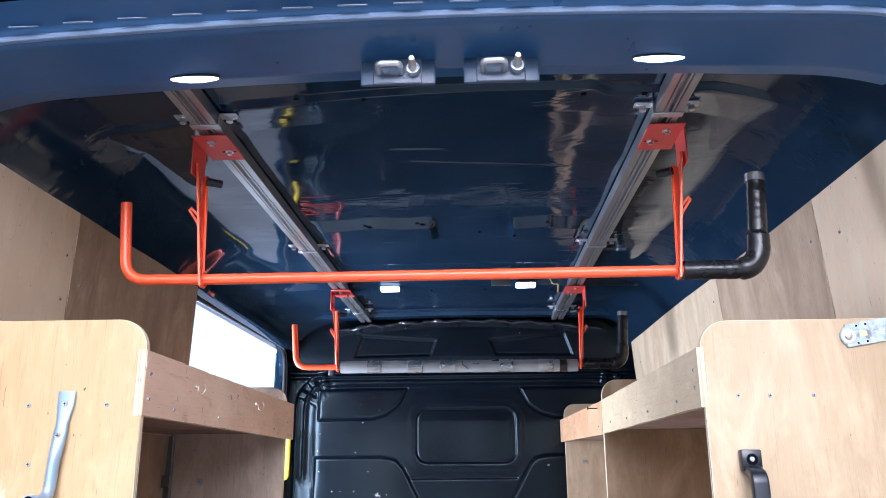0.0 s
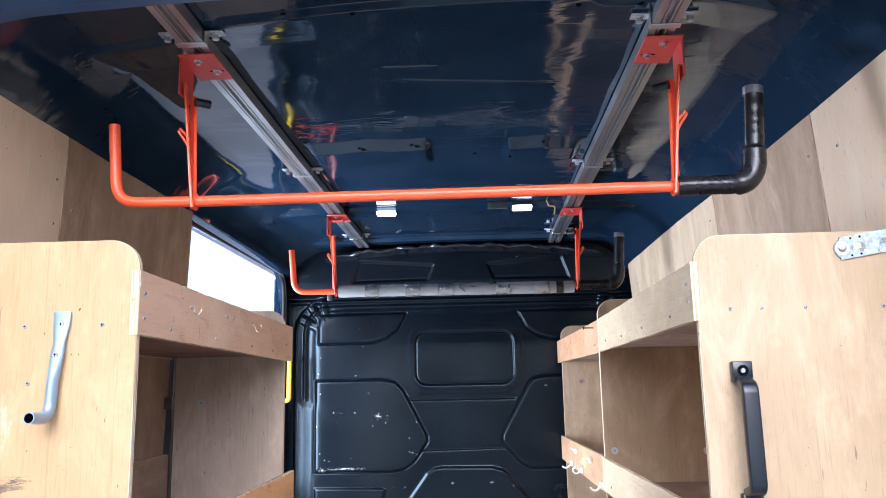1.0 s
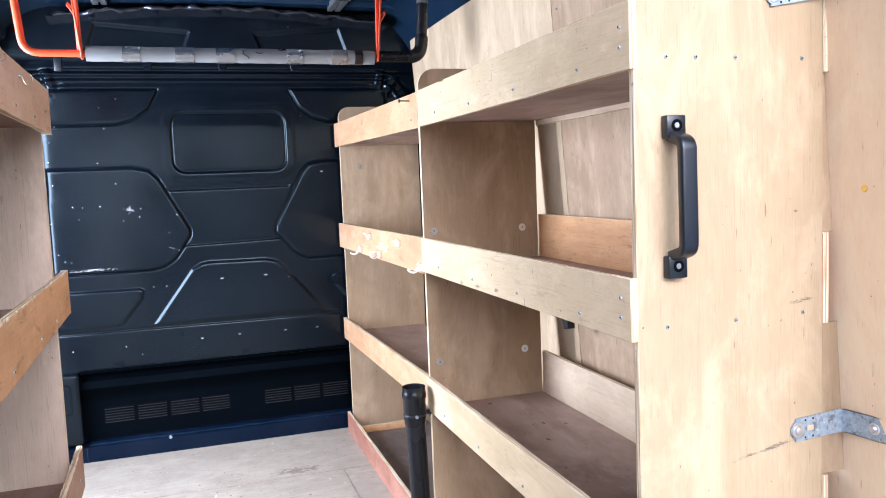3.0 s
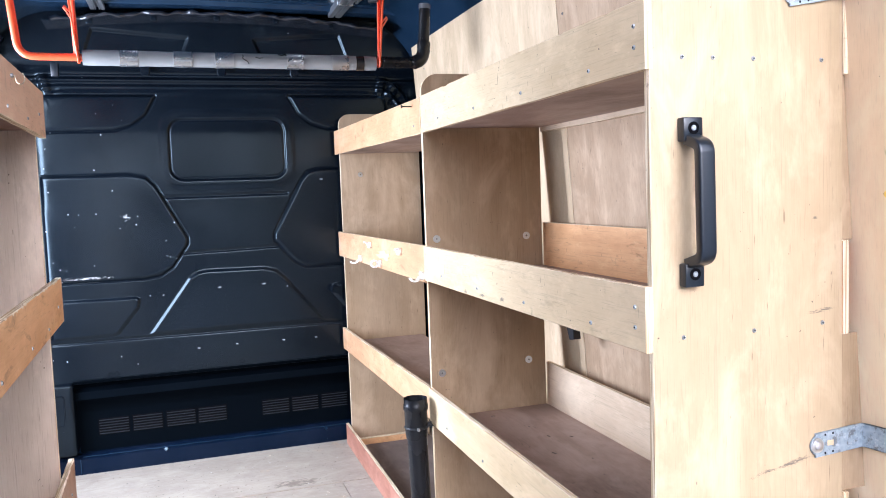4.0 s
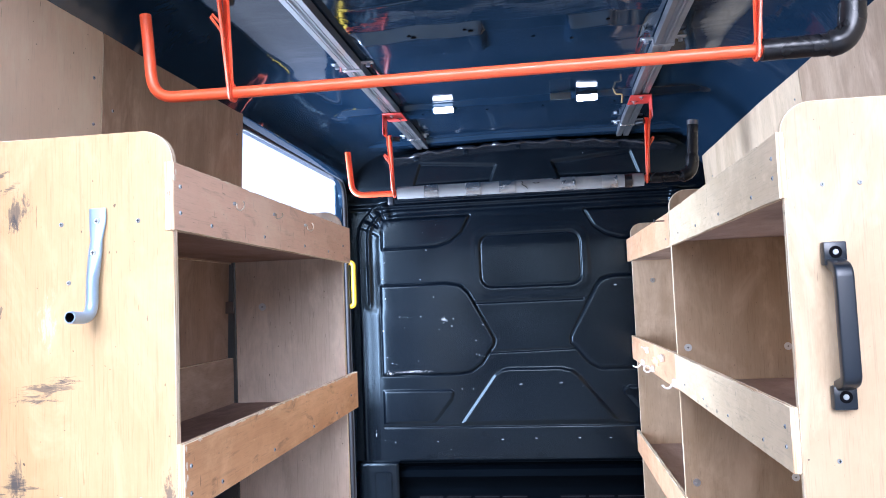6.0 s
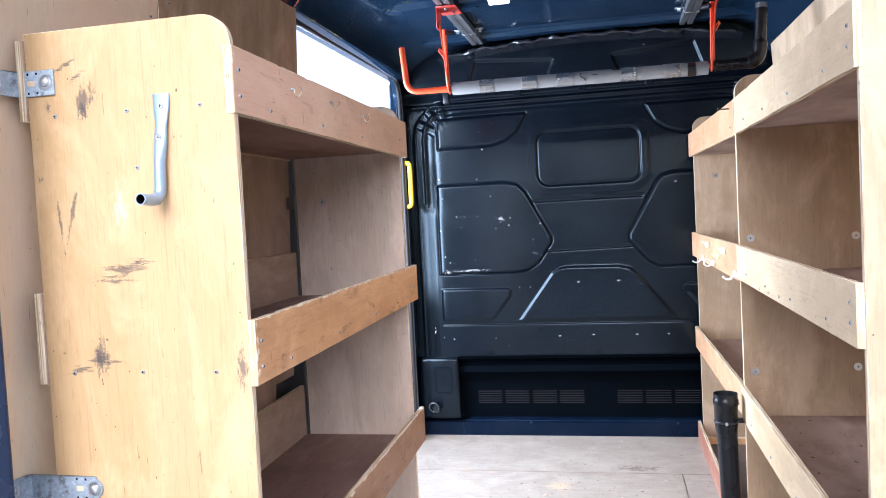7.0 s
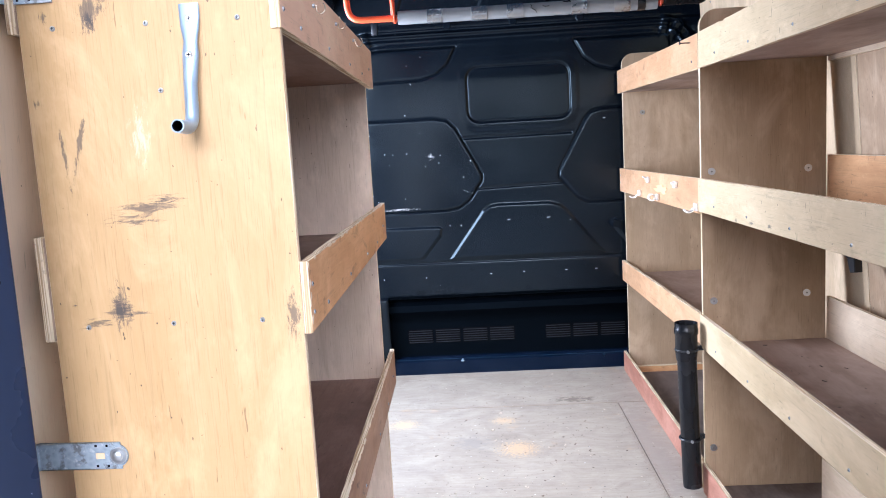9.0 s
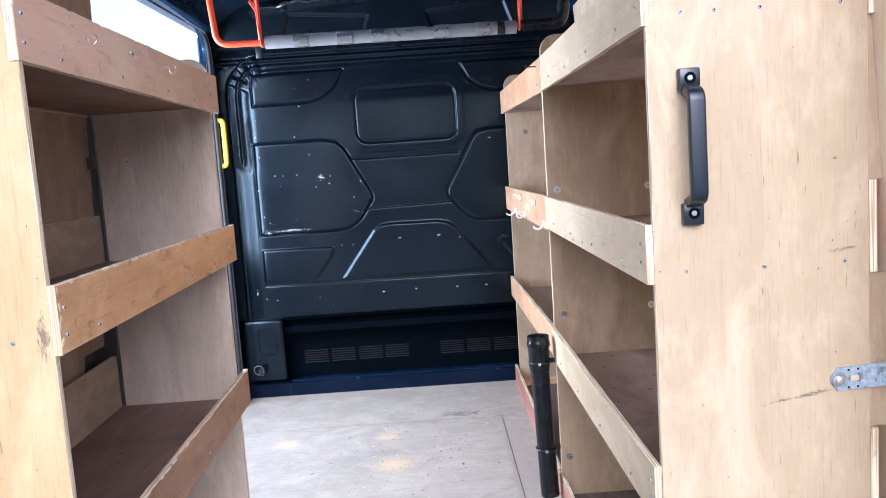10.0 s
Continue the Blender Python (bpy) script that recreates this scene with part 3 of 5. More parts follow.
def roof_z(x, y):
    """The underside of the roof: a flat arch that turns down at the sides."""
    a = np.abs(x)
    z = 2.140 - 0.010 * (a / 0.75) ** 2
    t = np.clip((a - 0.70) / 0.25, 0, 1)
    door = 1 / (1 + np.exp(-(y - 1.50) / 0.02)) * (x < 0)
    z = z - (0.20 - 0.075 * door) * t ** 2.2
    inner = np.clip((0.80 - a) / 0.08, 0, 1)
    z = z - inner * 0.02 / (1 + np.exp(np.clip((np.abs(y - 2.86) - 0.05) / 0.0022, -60, 60)))
    z = z - inner * 0.019 * np.clip((y - 2.086 - 0.006 * np.sin(13 * x)) / 0.042, 0, 1) / (1 + np.exp(np.clip((y - 2.275) / 0.0022, -60, 60)))
    # a rounded panel outline pressed between the bows
    qx, qy = np.maximum(a - 0.405, 0), np.maximum(np.abs(y - 1.57) - 0.175, 0)
    z = z + 0.0032 * np.exp(-((np.hypot(qx, qy) - 0.055) / 0.006) ** 2) * (y > 1.43)
    # the middle bow between the rails: a long slope down, a flat and a sharp step back up
    between = np.clip((0.462 - a) / 0.030, 0, 1)
    gap = np.clip((x + 0.060) / 0.012, 0, 1) * np.clip((0.215 - x) / 0.015, 0, 1)
    lobe = 0.010 * np.sin(9 * x + 0.6) + 0.006 * np.sin(31 * x) + 0.020 * np.clip((x - 0.33) / 0.02, 0, 1)
    slope = np.clip((y - 1.180 - lobe) / 0.065, 0, 1) * (1 - 0.62 * gap)
    z = z - between * 0.023 * slope / (1 + np.exp(np.clip((y - 1.40) / 0.003, -60, 60)))
    # the step behind the header, with jogs
    edge = np.interp(x, [-0.70, -0.49, -0.44, -0.18, -0.02, 0.35, 0.39, 0.60, 0.76], [0.400, 0.359, 0.310, 0.280, 0.262, 0.255, 0.285, 0.270, 0.331])
    z = z - inner * 0.010 * np.clip((y - edge) / 0.016, 0, 1) * (1 - np.clip((y - edge - 0.030) / 0.12, 0, 1))
    # shallow creases
    for x0, x1, yc, lean in ((-0.12, 0.34, 0.690, 0.12), (-0.42, -0.10, 1.000, -0.12), (-0.16, 0.04, 0.610, 0.02)):
        along = np.clip((x - x0) / 0.05, 0, 1) * np.clip((x1 - x) / 0.05, 0, 1)
        z = z - 0.0022 * along * np.exp(-((y - yc - lean * (x - x0)) / 0.006) ** 2)
    z = z + 0.0012 * np.sin(9.1 * x + 4.3 * y) * np.cos(7.7 * y - 3.1 * x) + 0.0007 * np.sin(23 * x + 1.7) * np.sin(17 * y)
    return z


roof_me = grid(-0.945, 0.945, 210, 0.10, 3.06, 960, lambda x, y: (x, y, roof_z(x, y)))
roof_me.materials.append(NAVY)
roof_me.name = "ceiling"
roof = tagged(new("ceiling", roof_me), "glossy navy painted metal van roof with pressed ribs", "ceiling", kind="structure")
ORIGIN[roof.name] = Vector((0, 0, 0))
part("outer_skin", prism(bmesh.new(), [(-1.03, 2.03), (-0.96, 2.12), (-0.8, 2.21), (0, 2.235), (0.8, 2.21), (0.96, 2.12), (1.03, 1.90), (1.0, 1.90), (0.93, 2.09), (0.78, 2.18), (0, 2.205), (-0.78, 2.18), (-0.93, 2.09), (-1.0, 2.03)], "y", -0.12, 3.35), NAVY_BLUE, roof)


def holes(parent, y, xs, r):
    me = mesh("hole", cyl(bmesh.new(), (0, 0, -0.0015), (0, 0, 0.0005), r, seg=14), DARK)
    for x in xs:
        piece("hole", me, pose(x, y, float(roof_z(np.array(x), np.array(y)))), parent)


holes(roof, 1.212, (-0.278, -0.105, 0.325), 0.006)
holes(roof, 1.220, (-0.088, -0.265), 0.008)
holes(roof, 1.33, (0.10, 0.22), 0.006)
holes(roof, 2.20, (-0.40, -0.12, 0.12, 0.42), 0.006)
holes(roof, 0.30, (-0.30, -0.15, 0.33, 0.46), 0.006)

# rear header over the doors, arched, with its seal
header = thing("rear_header", (0, 0.05, 2.05), "navy painted metal header arch over the rear doors", "door frame", kind="structure")


def arch(x):
    return 0.005 * x - 0.032 * (x / 0.9) ** 2 - 0.05 * np.clip((np.abs(x) - 0.72) / 0.24, 0, 1) ** 2


def header_sheet(u, s):
    ys = np.interp(s, [0, 0.15, 0.3, 0.62, 0.80, 1.0], [-0.12, -0.065, -0.045, 0.085, 0.13, 0.14])
    zs = np.interp(s, [0, 0.15, 0.3, 0.62, 0.80, 1.0], [2.145, 2.124, 2.100, 2.082, 2.088, 2.16])
    return u, ys, zs + arch(u)


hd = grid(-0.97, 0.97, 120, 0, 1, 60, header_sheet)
hd.materials.append(NAVY_HAZE)
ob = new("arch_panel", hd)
ob.parent = header
ob.matrix_parent_inverse = Matrix.Translation(-Vector((0, 0.05, 2.05)))
seal = [(x, -0.058, 2.110 + float(arch(np.array(x)))) for x in np.linspace(-0.96, 0.96, 41)]
part("door_seal", tube(bmesh.new(), seal, 0.007, 8), painted("grey_seal", (0.13, 0.18, 0.27), 0.35), header, "grey rubber door seal")
slot_bm = box(bmesh.new(), -0.023, 0.023, -0.0022, 0.0022, -0.0012, 0.0012, 0.0010)
tube(slot_bm, [(-0.026, 0, 0.0), (-0.024, -0.0042, 0), (0.024, -0.0042, 0), (0.026, 0, 0), (0.024, 0.0042, 0), (-0.024, 0.0042, 0), (-0.026, 0, 0)], 0.0011, 6, caps=False)
slot_me = mesh("gutter_slot", slot_bm, painted("pale_slot", (0.13, 0.17, 0.25), 0.4))
for i in range(20):
    x = -0.885 + i * 0.0965
    piece("gutter_slot", slot_me, pose(x, -0.080, 2.1195 + float(arch(np.array(x))), 25, 0, 0), header)

plug = mesh("blanking_plug", cyl(bmesh.new(), (0, 0, -0.003), (0, 0, 0.002), 0.013, 0.011, seg=18), NAVY_HAZE)
for x, y in ((-0.62, 0.02), (-0.20, 0.0), (0.30, 0.0), (0.62, 0.03)):
    piece("blanking_plug", plug, pose(x, y, 2.098 - 0.2 * y + float(arch(np.array(x))), 170, 0, 0), header)

# rear posts, left wall with the sliding door's opening, right wall
for s, nm in ((-1, "rear_post_left"), (1, "rear_post_right")):
    post = thing(nm, (s * 0.99, -0.05, 0), "navy painted metal rear door post with slots and holes", "door post", kind="structure")
    bm = bmesh.new()
    prism(bm, [(s * 1.06, -0.130), (s * 0.965, -0.125), (s * 0.945, -0.105), (s * 0.927, -0.100), (s * 0.919, -0.084), (s * 0.8725, -0.0325), (s * 0.871, -0.028),
               (s * 0.874, -0.022), (s * 0.955, 0.030), (s * 0.985, 0.055), (s * 1.06, 0.055)], "z", -0.20, 2.04, 0.002)
    part("post_body", bm, NAVY_POST, post)
    part("post_seal", tube(bmesh.new(), [(s * 0.958, -0.122, -0.2), (s * 0.958, -0.122, 2.0)], 0.009, 10), RUBBER, post)

    def on_face(bm):
        """From (along the slanted face from its inner edge, outwards, z) to world metres."""
        for v in bm.verts:
            u, o, z = v.co
            v.co = (s * (0.871 + 0.669 * u - 0.743 * o), -0.030 - 0.743 * u - 0.669 * o, z)
        bmesh.ops.recalc_face_normals(bm, faces=bm.faces)
        return bm
    for u, w, z0, z1 in ((0.034, 0.0020, 1.120, 1.152), (0.036, 0.0045, 1.089, 1.111), (0.030, 0.0020, 1.44, 1.475), (0.045, 0.0022, 0.745, 0.775)):
        part("slot", on_face(box(bmesh.new(), u - w, u + w, -0.001, 0.0006, z0, z1, 0.0003)), DARK, post)
    catch = part("catch_plate", on_face(box(bmesh.new(), 0.038, 0.058, -0.001, 0.0022, 0.954, 1.032, 0.0015)), NAVY_BLUE, post, "blue edged catch plate")
    part("slot", on_face(box(bmesh.new(), 0.049, 0.0525, 0.001, 0.0026, 0.963, 0.993, 0.0003)), DARK, catch)
    part("hole", on_face(cyl(bmesh.new(), (0.0505, 0.001, 1.013), (0.0505, 0.0026, 1.013), 0.0050, seg=14)), DARK, catch)
    for u, z in ((0.022, 1.100), (0.031, 1.302)):
        part("hole", on_face(cyl(bmesh.new(), (u, -0.001, z), (u, 0.0006, z), 0.0062, seg=14)), DARK, post)

    post.location.x += 0.075 if s > 0 else 0.0

wall_l = thing("wall_left", (-0.99, 1.0, 0), "navy van side wall lined with brown plywood", "wall", kind="structure")
bm = bmesh.new()
box(bm, -1.03, -1.0, 0.05, 1.455, -0.20, 1.96)
box(bm, -1.03, -0.985, 1.455, 3.00, 1.985, 2.03)
box(bm, -1.03, -0.992, 3.00, 3.35, -0.20, 1.96)
part("side_skin", bm, NAVY, wall_l)
# navy body pillar, coloured black to stand for the shadow in the gap
part("lock_pillar", box(bmesh.new(), -1.02, -0.962, 1.20, 1.50, -0.02, 1.99, 0.004), BLACK, wall_l)
part("door_post", prism(bmesh.new(), [(-1.02, 2.985), (-0.997, 2.995), (-0.990, 3.02), (-0.986, 3.14), (-1.02, 3.14)], "z", -0.02, 2.0, 0.004), NAVY, wall_l)
part("roof_rail", prism(bmesh.new(), [(-1.02, 1.975), (-0.955, 1.97), (-0.925, 1.985), (-0.915, 2.01), (-1.02, 2.04)], "y", 1.30, 3.06, 0.003), NAVY, wall_l)
corner = [(3.01, 1.99), (2.83, 1.99)] + [(2.83 + 0.15 * math.sin(a), 1.832 + 0.15 * math.cos(a)) for a in (math.pi / 2 * k / 8 for k in range(9))] + [(3.01, 1.83)]
part("corner_gusset", prism(bmesh.new(), corner, "x", -1.0, -0.968), NAVY, wall_l)
opening = fillet([(-0.965, 1.452, 0.0), (-0.965, 1.452, 1.968), (-0.972, 2.982, 1.982), (-0.972, 2.982, 0.0)], 0.15)
part("door_seal", tube(bmesh.new(), opening, 0.011, 10), RUBBER, wall_l, "black rubber seal round the door opening")
trim = fillet([(-0.958, 2.60, 1.974), (-0.966, 3.002, 1.974), (-0.966, 3.002, 0.0)], 0.15)
part("door_trim", tube(bmesh.new(), trim, 0.006, 8), painted("grey_trim", (0.12, 0.14, 0.17), 0.35), wall_l)


def lining(parent, s, y0, y1, z0, z1, face, z1b=None, name="lining_sheet"):
    """A plywood lining sheet that leans in with the van's side."""
    bm = box(bmesh.new(), 0, 0.009, y0, y1, z0, z1, 0.001)
    for v in bm.verts:
        if z1b is not None and v.co.z > (z0 + z1) / 2:
            v.co.z += (z1b - z1) * (v.co.y - y0) / (y1 - y0)
        v.co.x = s * ((1.050 if s > 0 else 0.9975) - (0.066 if s > 0 else 0.0364) * v.co.z - v.co.x)
    bmesh.ops.recalc_face_normals(bm, faces=bm.faces)
    for f in bm.faces:
        f.material_index = 0 if abs(f.normal.x) > 0.9 else 1
    return part(name, bm, [face, EDGE["x"]], parent)


sheet = lining(wall_l, -1, 0.030, 0.595, 0.0, 1.985, WALL_NEAR_LIT, 1.985)
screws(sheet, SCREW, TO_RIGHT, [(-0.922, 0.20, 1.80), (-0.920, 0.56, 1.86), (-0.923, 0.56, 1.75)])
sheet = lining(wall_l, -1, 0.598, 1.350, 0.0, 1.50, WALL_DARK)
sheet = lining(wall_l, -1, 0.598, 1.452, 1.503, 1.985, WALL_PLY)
screws(sheet, SCREW, TO_RIGHT, [(-0.922, 0.64, 1.80), (-0.919, 1.40, 1.90), (-0.918, 1.05, 1.94)])

wall_r = thing("wall_right", (0.99, 1.0, 0), "navy van side wall lined with streaky plywood sheets", "wall", kind="structure")
part("side_skin", box(bmesh.new(), 1.055, 1.09, 0.05, 3.35, -0.20, 1.96), NAVY, wall_r)
sheet = lining(wall_r, 1, 0.058, 0.595, 0.0, 1.975, WALL_NEAR_LIT)
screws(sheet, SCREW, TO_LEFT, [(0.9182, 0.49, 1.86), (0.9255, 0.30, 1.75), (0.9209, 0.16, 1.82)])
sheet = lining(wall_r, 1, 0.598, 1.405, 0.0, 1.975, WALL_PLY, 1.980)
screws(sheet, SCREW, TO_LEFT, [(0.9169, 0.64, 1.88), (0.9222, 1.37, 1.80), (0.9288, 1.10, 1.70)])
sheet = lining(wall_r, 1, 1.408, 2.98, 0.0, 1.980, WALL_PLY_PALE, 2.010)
screws(sheet, SCREW, TO_LEFT, [(0.9156, 1.47, 1.90), (0.9182, 2.80, 1.86), (0.9275, 2.3, 1.72)])
lining(wall_r, 1, 1.44, 1.56, 0.55, 1.47, PALE_PLY["z"], name="lining_strip")
for s in (-1, 1):
    parent = wall_l if s < 0 else wall_r
    part("corner_trim", prism(bmesh.new(), [(s * 0.99, 1.965), (s * 0.93, 1.972), (s * 0.915, 1.99), (s * 0.93, 2.03), (s * 0.99, 2.03)], "y", 0.12, 1.45 if s < 0 else 3.0, 0.003), RUBBER, parent)


dab = bmesh.new()
cyl(dab, (0.9580, 0.235, 1.238), (0.9605, 0.235, 1.238), 0.006, 0.0075, seg=9)
part("paint_dab", dab, painted("yellow_dab", (0.72, 0.45, 0.08), 0.6), wall_r, "dab of yellow paint")


# ---- bulkhead ----
def plateau(x, z, poly, width=0.010):
    """1 inside a polygon, 0 outside, with a soft shoulder; also the distance to its rim."""
    n = len(poly)
    d = np.full(x.shape, 9.0)
    inside = np.zeros(x.shape, bool)
    for i in range(n):
        ax, az2 = poly[i]
        bx, bz = poly[(i + 1) % n]
        ex, ez = bx - ax, bz - az2
        t = np.clip(((x - ax) * ex + (z - az2) * ez) / (ex * ex + ez * ez), 0, 1)
        d = np.minimum(d, np.hypot(x - ax - t * ex, z - az2 - t * ez))
        if abs(ez) > 1e-9:
            cross = ((az2 > z) != (bz > z)) & (x < ex * (z - az2) / ez + ax)
            inside ^= cross
    sd = np.where(inside, -d, d)
    return 1 / (1 + np.exp(np.clip(sd / (width * 0.28), -40, 40))), sd


def rounded(x0, x1, z0, z1, r):
    pts = []
    for cx, cz, a0 in ((x1 - r, z1 - r, 0), (x0 + r, z1 - r, 90), (x0 + r, z0 + r, 180), (x1 - r, z0 + r, 270)):
        for k in range(6):
            a = radians(a0 + 18 * k)
            pts.append((cx + r * math.cos(a), cz + r * math.sin(a)))
    return pts


def bulk_y(x, z):
    h = np.zeros(x.shape)
    main, _ = plateau(x, z, rounded(-0.830, 0.830, 0.20, 1.805, 0.165), 0.042)
    h += 0.010 * main
    # the flange round the panel: narrow and set back above the step at the grab handle, broad below it
    frame_in, sd = plateau(x, z, rounded(-0.940, 0.940, 0.10, 1.868, 0.20), 0.014)
    low = 1 / (1 + np.exp((z - 1.275 - 0.25 * (np.abs(x) - 0.88)) / 0.010))
    h += 0.013 * frame_in - 0.17 * np.clip(np.abs(x) - 0.845, 0, 0.2) * low * frame_in + 0.0035 * np.exp(-((sd + 0.007) / 0.005) ** 2) + 0.012 * (1 - main) * frame_in * (low - 0.5)
    ridge = np.exp(-((sd + 0.058) / 0.010) ** 2) * (1 - low) * np.clip((z - 1.28) / 0.05, 0, 1)
    h += 0.010 * ridge * (1 - main)
    for a0 in (-0.12, 0.34, 0.80):
        corner = np.hypot((np.abs(x) - 0.745) * math.sin(a0 + 0.5) - (z - 1.665) * math.cos(a0 + 0.5) * 0.8, 0.0)
        h += 0.012 * np.exp(-(corner / 0.020) ** 4) * frame_in * (1 - main) * (z > 1.60)
    middle = ([(-0.82, 1.398), (-0.45, 1.400), (-0.375, 1.385), (-0.335, 1.343), (-0.206, 1.095), (-0.206, 1.065), (-0.276, 0.962), (-0.33, 0.925), (-0.40, 0.914), (-0.82, 0.912)],
              [(0.83, 1.403), (0.44, 1.403), (0.385, 1.390), (0.356, 1.357), (0.212, 1.092), (0.212, 1.062), (0.301, 0.954), (0.36, 0.922), (0.83, 0.918)],
              [(-0.391, 0.645), (-0.205, 0.897), (-0.165, 0.921), (-0.126, 0.928), (0.147, 0.925), (0.205, 0.910), (0.240, 0.880), (0.43, 0.645)])
    outer = ([(-0.82, 0.825), (-0.45, 0.822), (-0.436, 0.812), (-0.443, 0.775), (-0.535, 0.662), (-0.56, 0.652), (-0.82, 0.652)],
              [(0.82, 0.825), (0.50, 0.822), (0.486, 0.812), (0.493, 0.775), (0.585, 0.662), (0.61, 0.652), (0.82, 0.652)],
              [(-0.80, 1.606), (-0.50, 1.612), (-0.42, 1.635), (-0.36, 1.68), (-0.315, 1.765), (-0.80, 1.765)],
              [(0.80, 1.606), (0.50, 1.612), (0.42, 1.635), (0.36, 1.68), (0.315, 1.765), (0.80, 1.765)])
    for poly, deep in [(p, 0.0065) for p in middle[:2] + outer[2:]] + [(middle[2], 0.0), (outer[0], 0.001), (outer[1], 0.001)]:
        p, sd = plateau(x, z, poly, 0.011)
        h += main * (0.009 * p - deep * np.exp(-((sd - 0.006) / 0.0045) ** 2))
    p, sd = plateau(x, z, rounded(-0.262, 0.282, 1.370, 1.658, 0.062), 0.010)
    h += main * (-0.009 * p - 0.004 * np.exp(-((sd + 0.004) / 0.005) ** 2))
    p, sd = plateau(x, z, rounded(-0.302, 0.322, 1.332, 1.698, 0.090), 0.016)
    h += main * 0.0022 * p
    for x0, z0, x1, z1 in ((-0.30, 1.290, 0.28, 1.292), (-0.23, 1.020, 0.23, 1.030), (-0.82, 0.630, 0.82, 0.624)):
        t = np.clip((x - x0) / (x1 - x0), 0, 1)
        h -= main * 0.006 * np.exp(-(np.hypot(x - x0 - t * (x1 - x0), z - z0 - t * (z1 - z0)) / 0.006) ** 2)
    # upper part, leaning to the rear, with its own pressings
    up = 1 / (1 + np.exp(-(z - 1.885) / 0.012))
    h += up * (0.070 + 0.10 * np.clip(z - 1.93, 0, 0.3))
    for poly in ([(-0.60, 1.945), (-0.185, 1.950), (-0.155, 2.025), (-0.56, 2.055)], [(0.60, 1.945), (0.185, 1.950), (0.155, 2.025), (0.56, 2.055)]):
        p, sd = plateau(x, z, poly)
        h -= 0.012 * p + 0.004 * np.exp(-(sd / 0.007) ** 2)
    h += 0.018 * np.exp(-((z - 1.840) / 0.012) ** 2)
    return 3.146 - h + 0.0006 * np.sin(11 * x + 5 * z) * np.sin(8 * z)


bulkhead = thing("wall_front", (0, 3.1, 0), "satin black moulded bulkhead with pressed panels and scuffs", "bulkhead", kind="structure")
me = grid(-0.985, 0.985, 760, 0.445, 2.16, 650, lambda x, z: (x, bulk_y(x, z) - 3.1, z))
me.materials.append(BULK)
ob = new("bulkhead_panel", me)
ob.parent = bulkhead
ORIGIN[ob.name] = Vector((0, 3.1, 0))
panel_ob = ob


def face_y(x, z):
    return float(bulk_y(np.array([x]), np.array([z]))[0])


# paint chipped to white, and the dark bolts along the foot of the panel
rng = random.Random(21)
CHIP = painted("bare_white_chip", (0.62, 0.62, 0.60), 0.6)
chip_meshes = []
for k in range(4):
    rim = [(rng.uniform(0.6, 1.15) * 0.0042 * math.cos(a), rng.uniform(0.5, 1.1) * 0.0042 * math.sin(a)) for a in (2 * math.pi * q / 8 for q in range(8))]
    chip_meshes.append(mesh("paint_chip", prism(bmesh.new(), rim, "y", -0.0006, 0.0004), CHIP))
for x, z, w in ((-0.768, 1.600, 1), (-0.557, 1.589, 1), (-0.805, 1.438, 1), (-0.596, 1.427, 1), (-0.792, 1.330, 1), (-0.523, 1.329, 0.9), (-0.716, 1.226, 1), (-0.672, 1.223, 0.6),
                (-0.598, 1.225, 1), (-0.420, 1.207, 0.8), (-0.428, 1.168, 0.9), (-0.500, 1.153, 0.8), (-0.812, 1.153, 1), (-0.259, 1.170, 1), (-0.300, 1.085, 1),
                (-0.301, 1.013, 0.8), (-0.285, 1.007, 0.8), (-0.259, 0.998, 0.7), (-0.792, 1.009, 1), (-0.765, 0.975, 0.9), (-0.740, 0.968, 0.6), (-0.62, 0.985, 0.5), (-0.765, 0.547, 1.1),
                (-0.822, 0.558, 0.9), (-0.531, 0.548, 0.9), (-0.388, 0.827, 0.8), (-0.328, 0.826, 0.8), (0.257, 0.828, 0.8), (-0.460, 0.505, 0.6), (-0.871, 0.610, 0.8)):
    piece("paint_chip", rng.choice(chip_meshes), pose(x, face_y(x, z), z, 0, rng.uniform(0, 360), 0) @ Matrix.Scale(w * 0.72, 4), ob)
for x, z, w in ((-0.180, 0.555, 2.6), (0.000, 0.559, 2.0), (0.227, 0.557, 2.3), (0.388, 0.556, 2.5), (-0.069, 0.846, 3.0), (0.143, 0.848, 3.2), (0.452, 1.355, 3.0), (-0.872, 0.588, 0.7)):
    piece("paint_chip", rng.choice(chip_meshes), pose(x, face_y(x, z), z, 0, rng.uniform(-8, 8), 0) @ Matrix.Diagonal((w * 0.8, 1, 0.5 if w > 1 else 2.6, 1)), ob)
bm = bmesh.new()
tube(bm, [(0.0105 * math.cos(a), -0.001, 0.0105 * math.sin(a)) for a in (2 * math.pi * q / 20 for q in range(21))], 0.0022, 6, caps=False)
cyl(bm, (0, 0.001, 0), (0, -0.003, 0), 0.0075, 0.006, seg=6)
bolt_me = mesh("panel_bolt", bm, BULK)
for x, z in ((-0.278, 0.586), (0.320, 0.587), (0.019, 0.471), (-0.584, 0.468), (-0.556, 0.468), (0.60, 0.471)):
    piece("panel_bolt", bolt_me, pose(x, face_y(x, z), z), ob)
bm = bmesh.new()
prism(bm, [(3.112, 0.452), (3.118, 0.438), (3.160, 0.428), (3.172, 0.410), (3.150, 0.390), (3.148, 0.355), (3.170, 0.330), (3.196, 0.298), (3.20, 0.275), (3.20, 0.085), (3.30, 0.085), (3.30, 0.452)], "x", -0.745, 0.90)
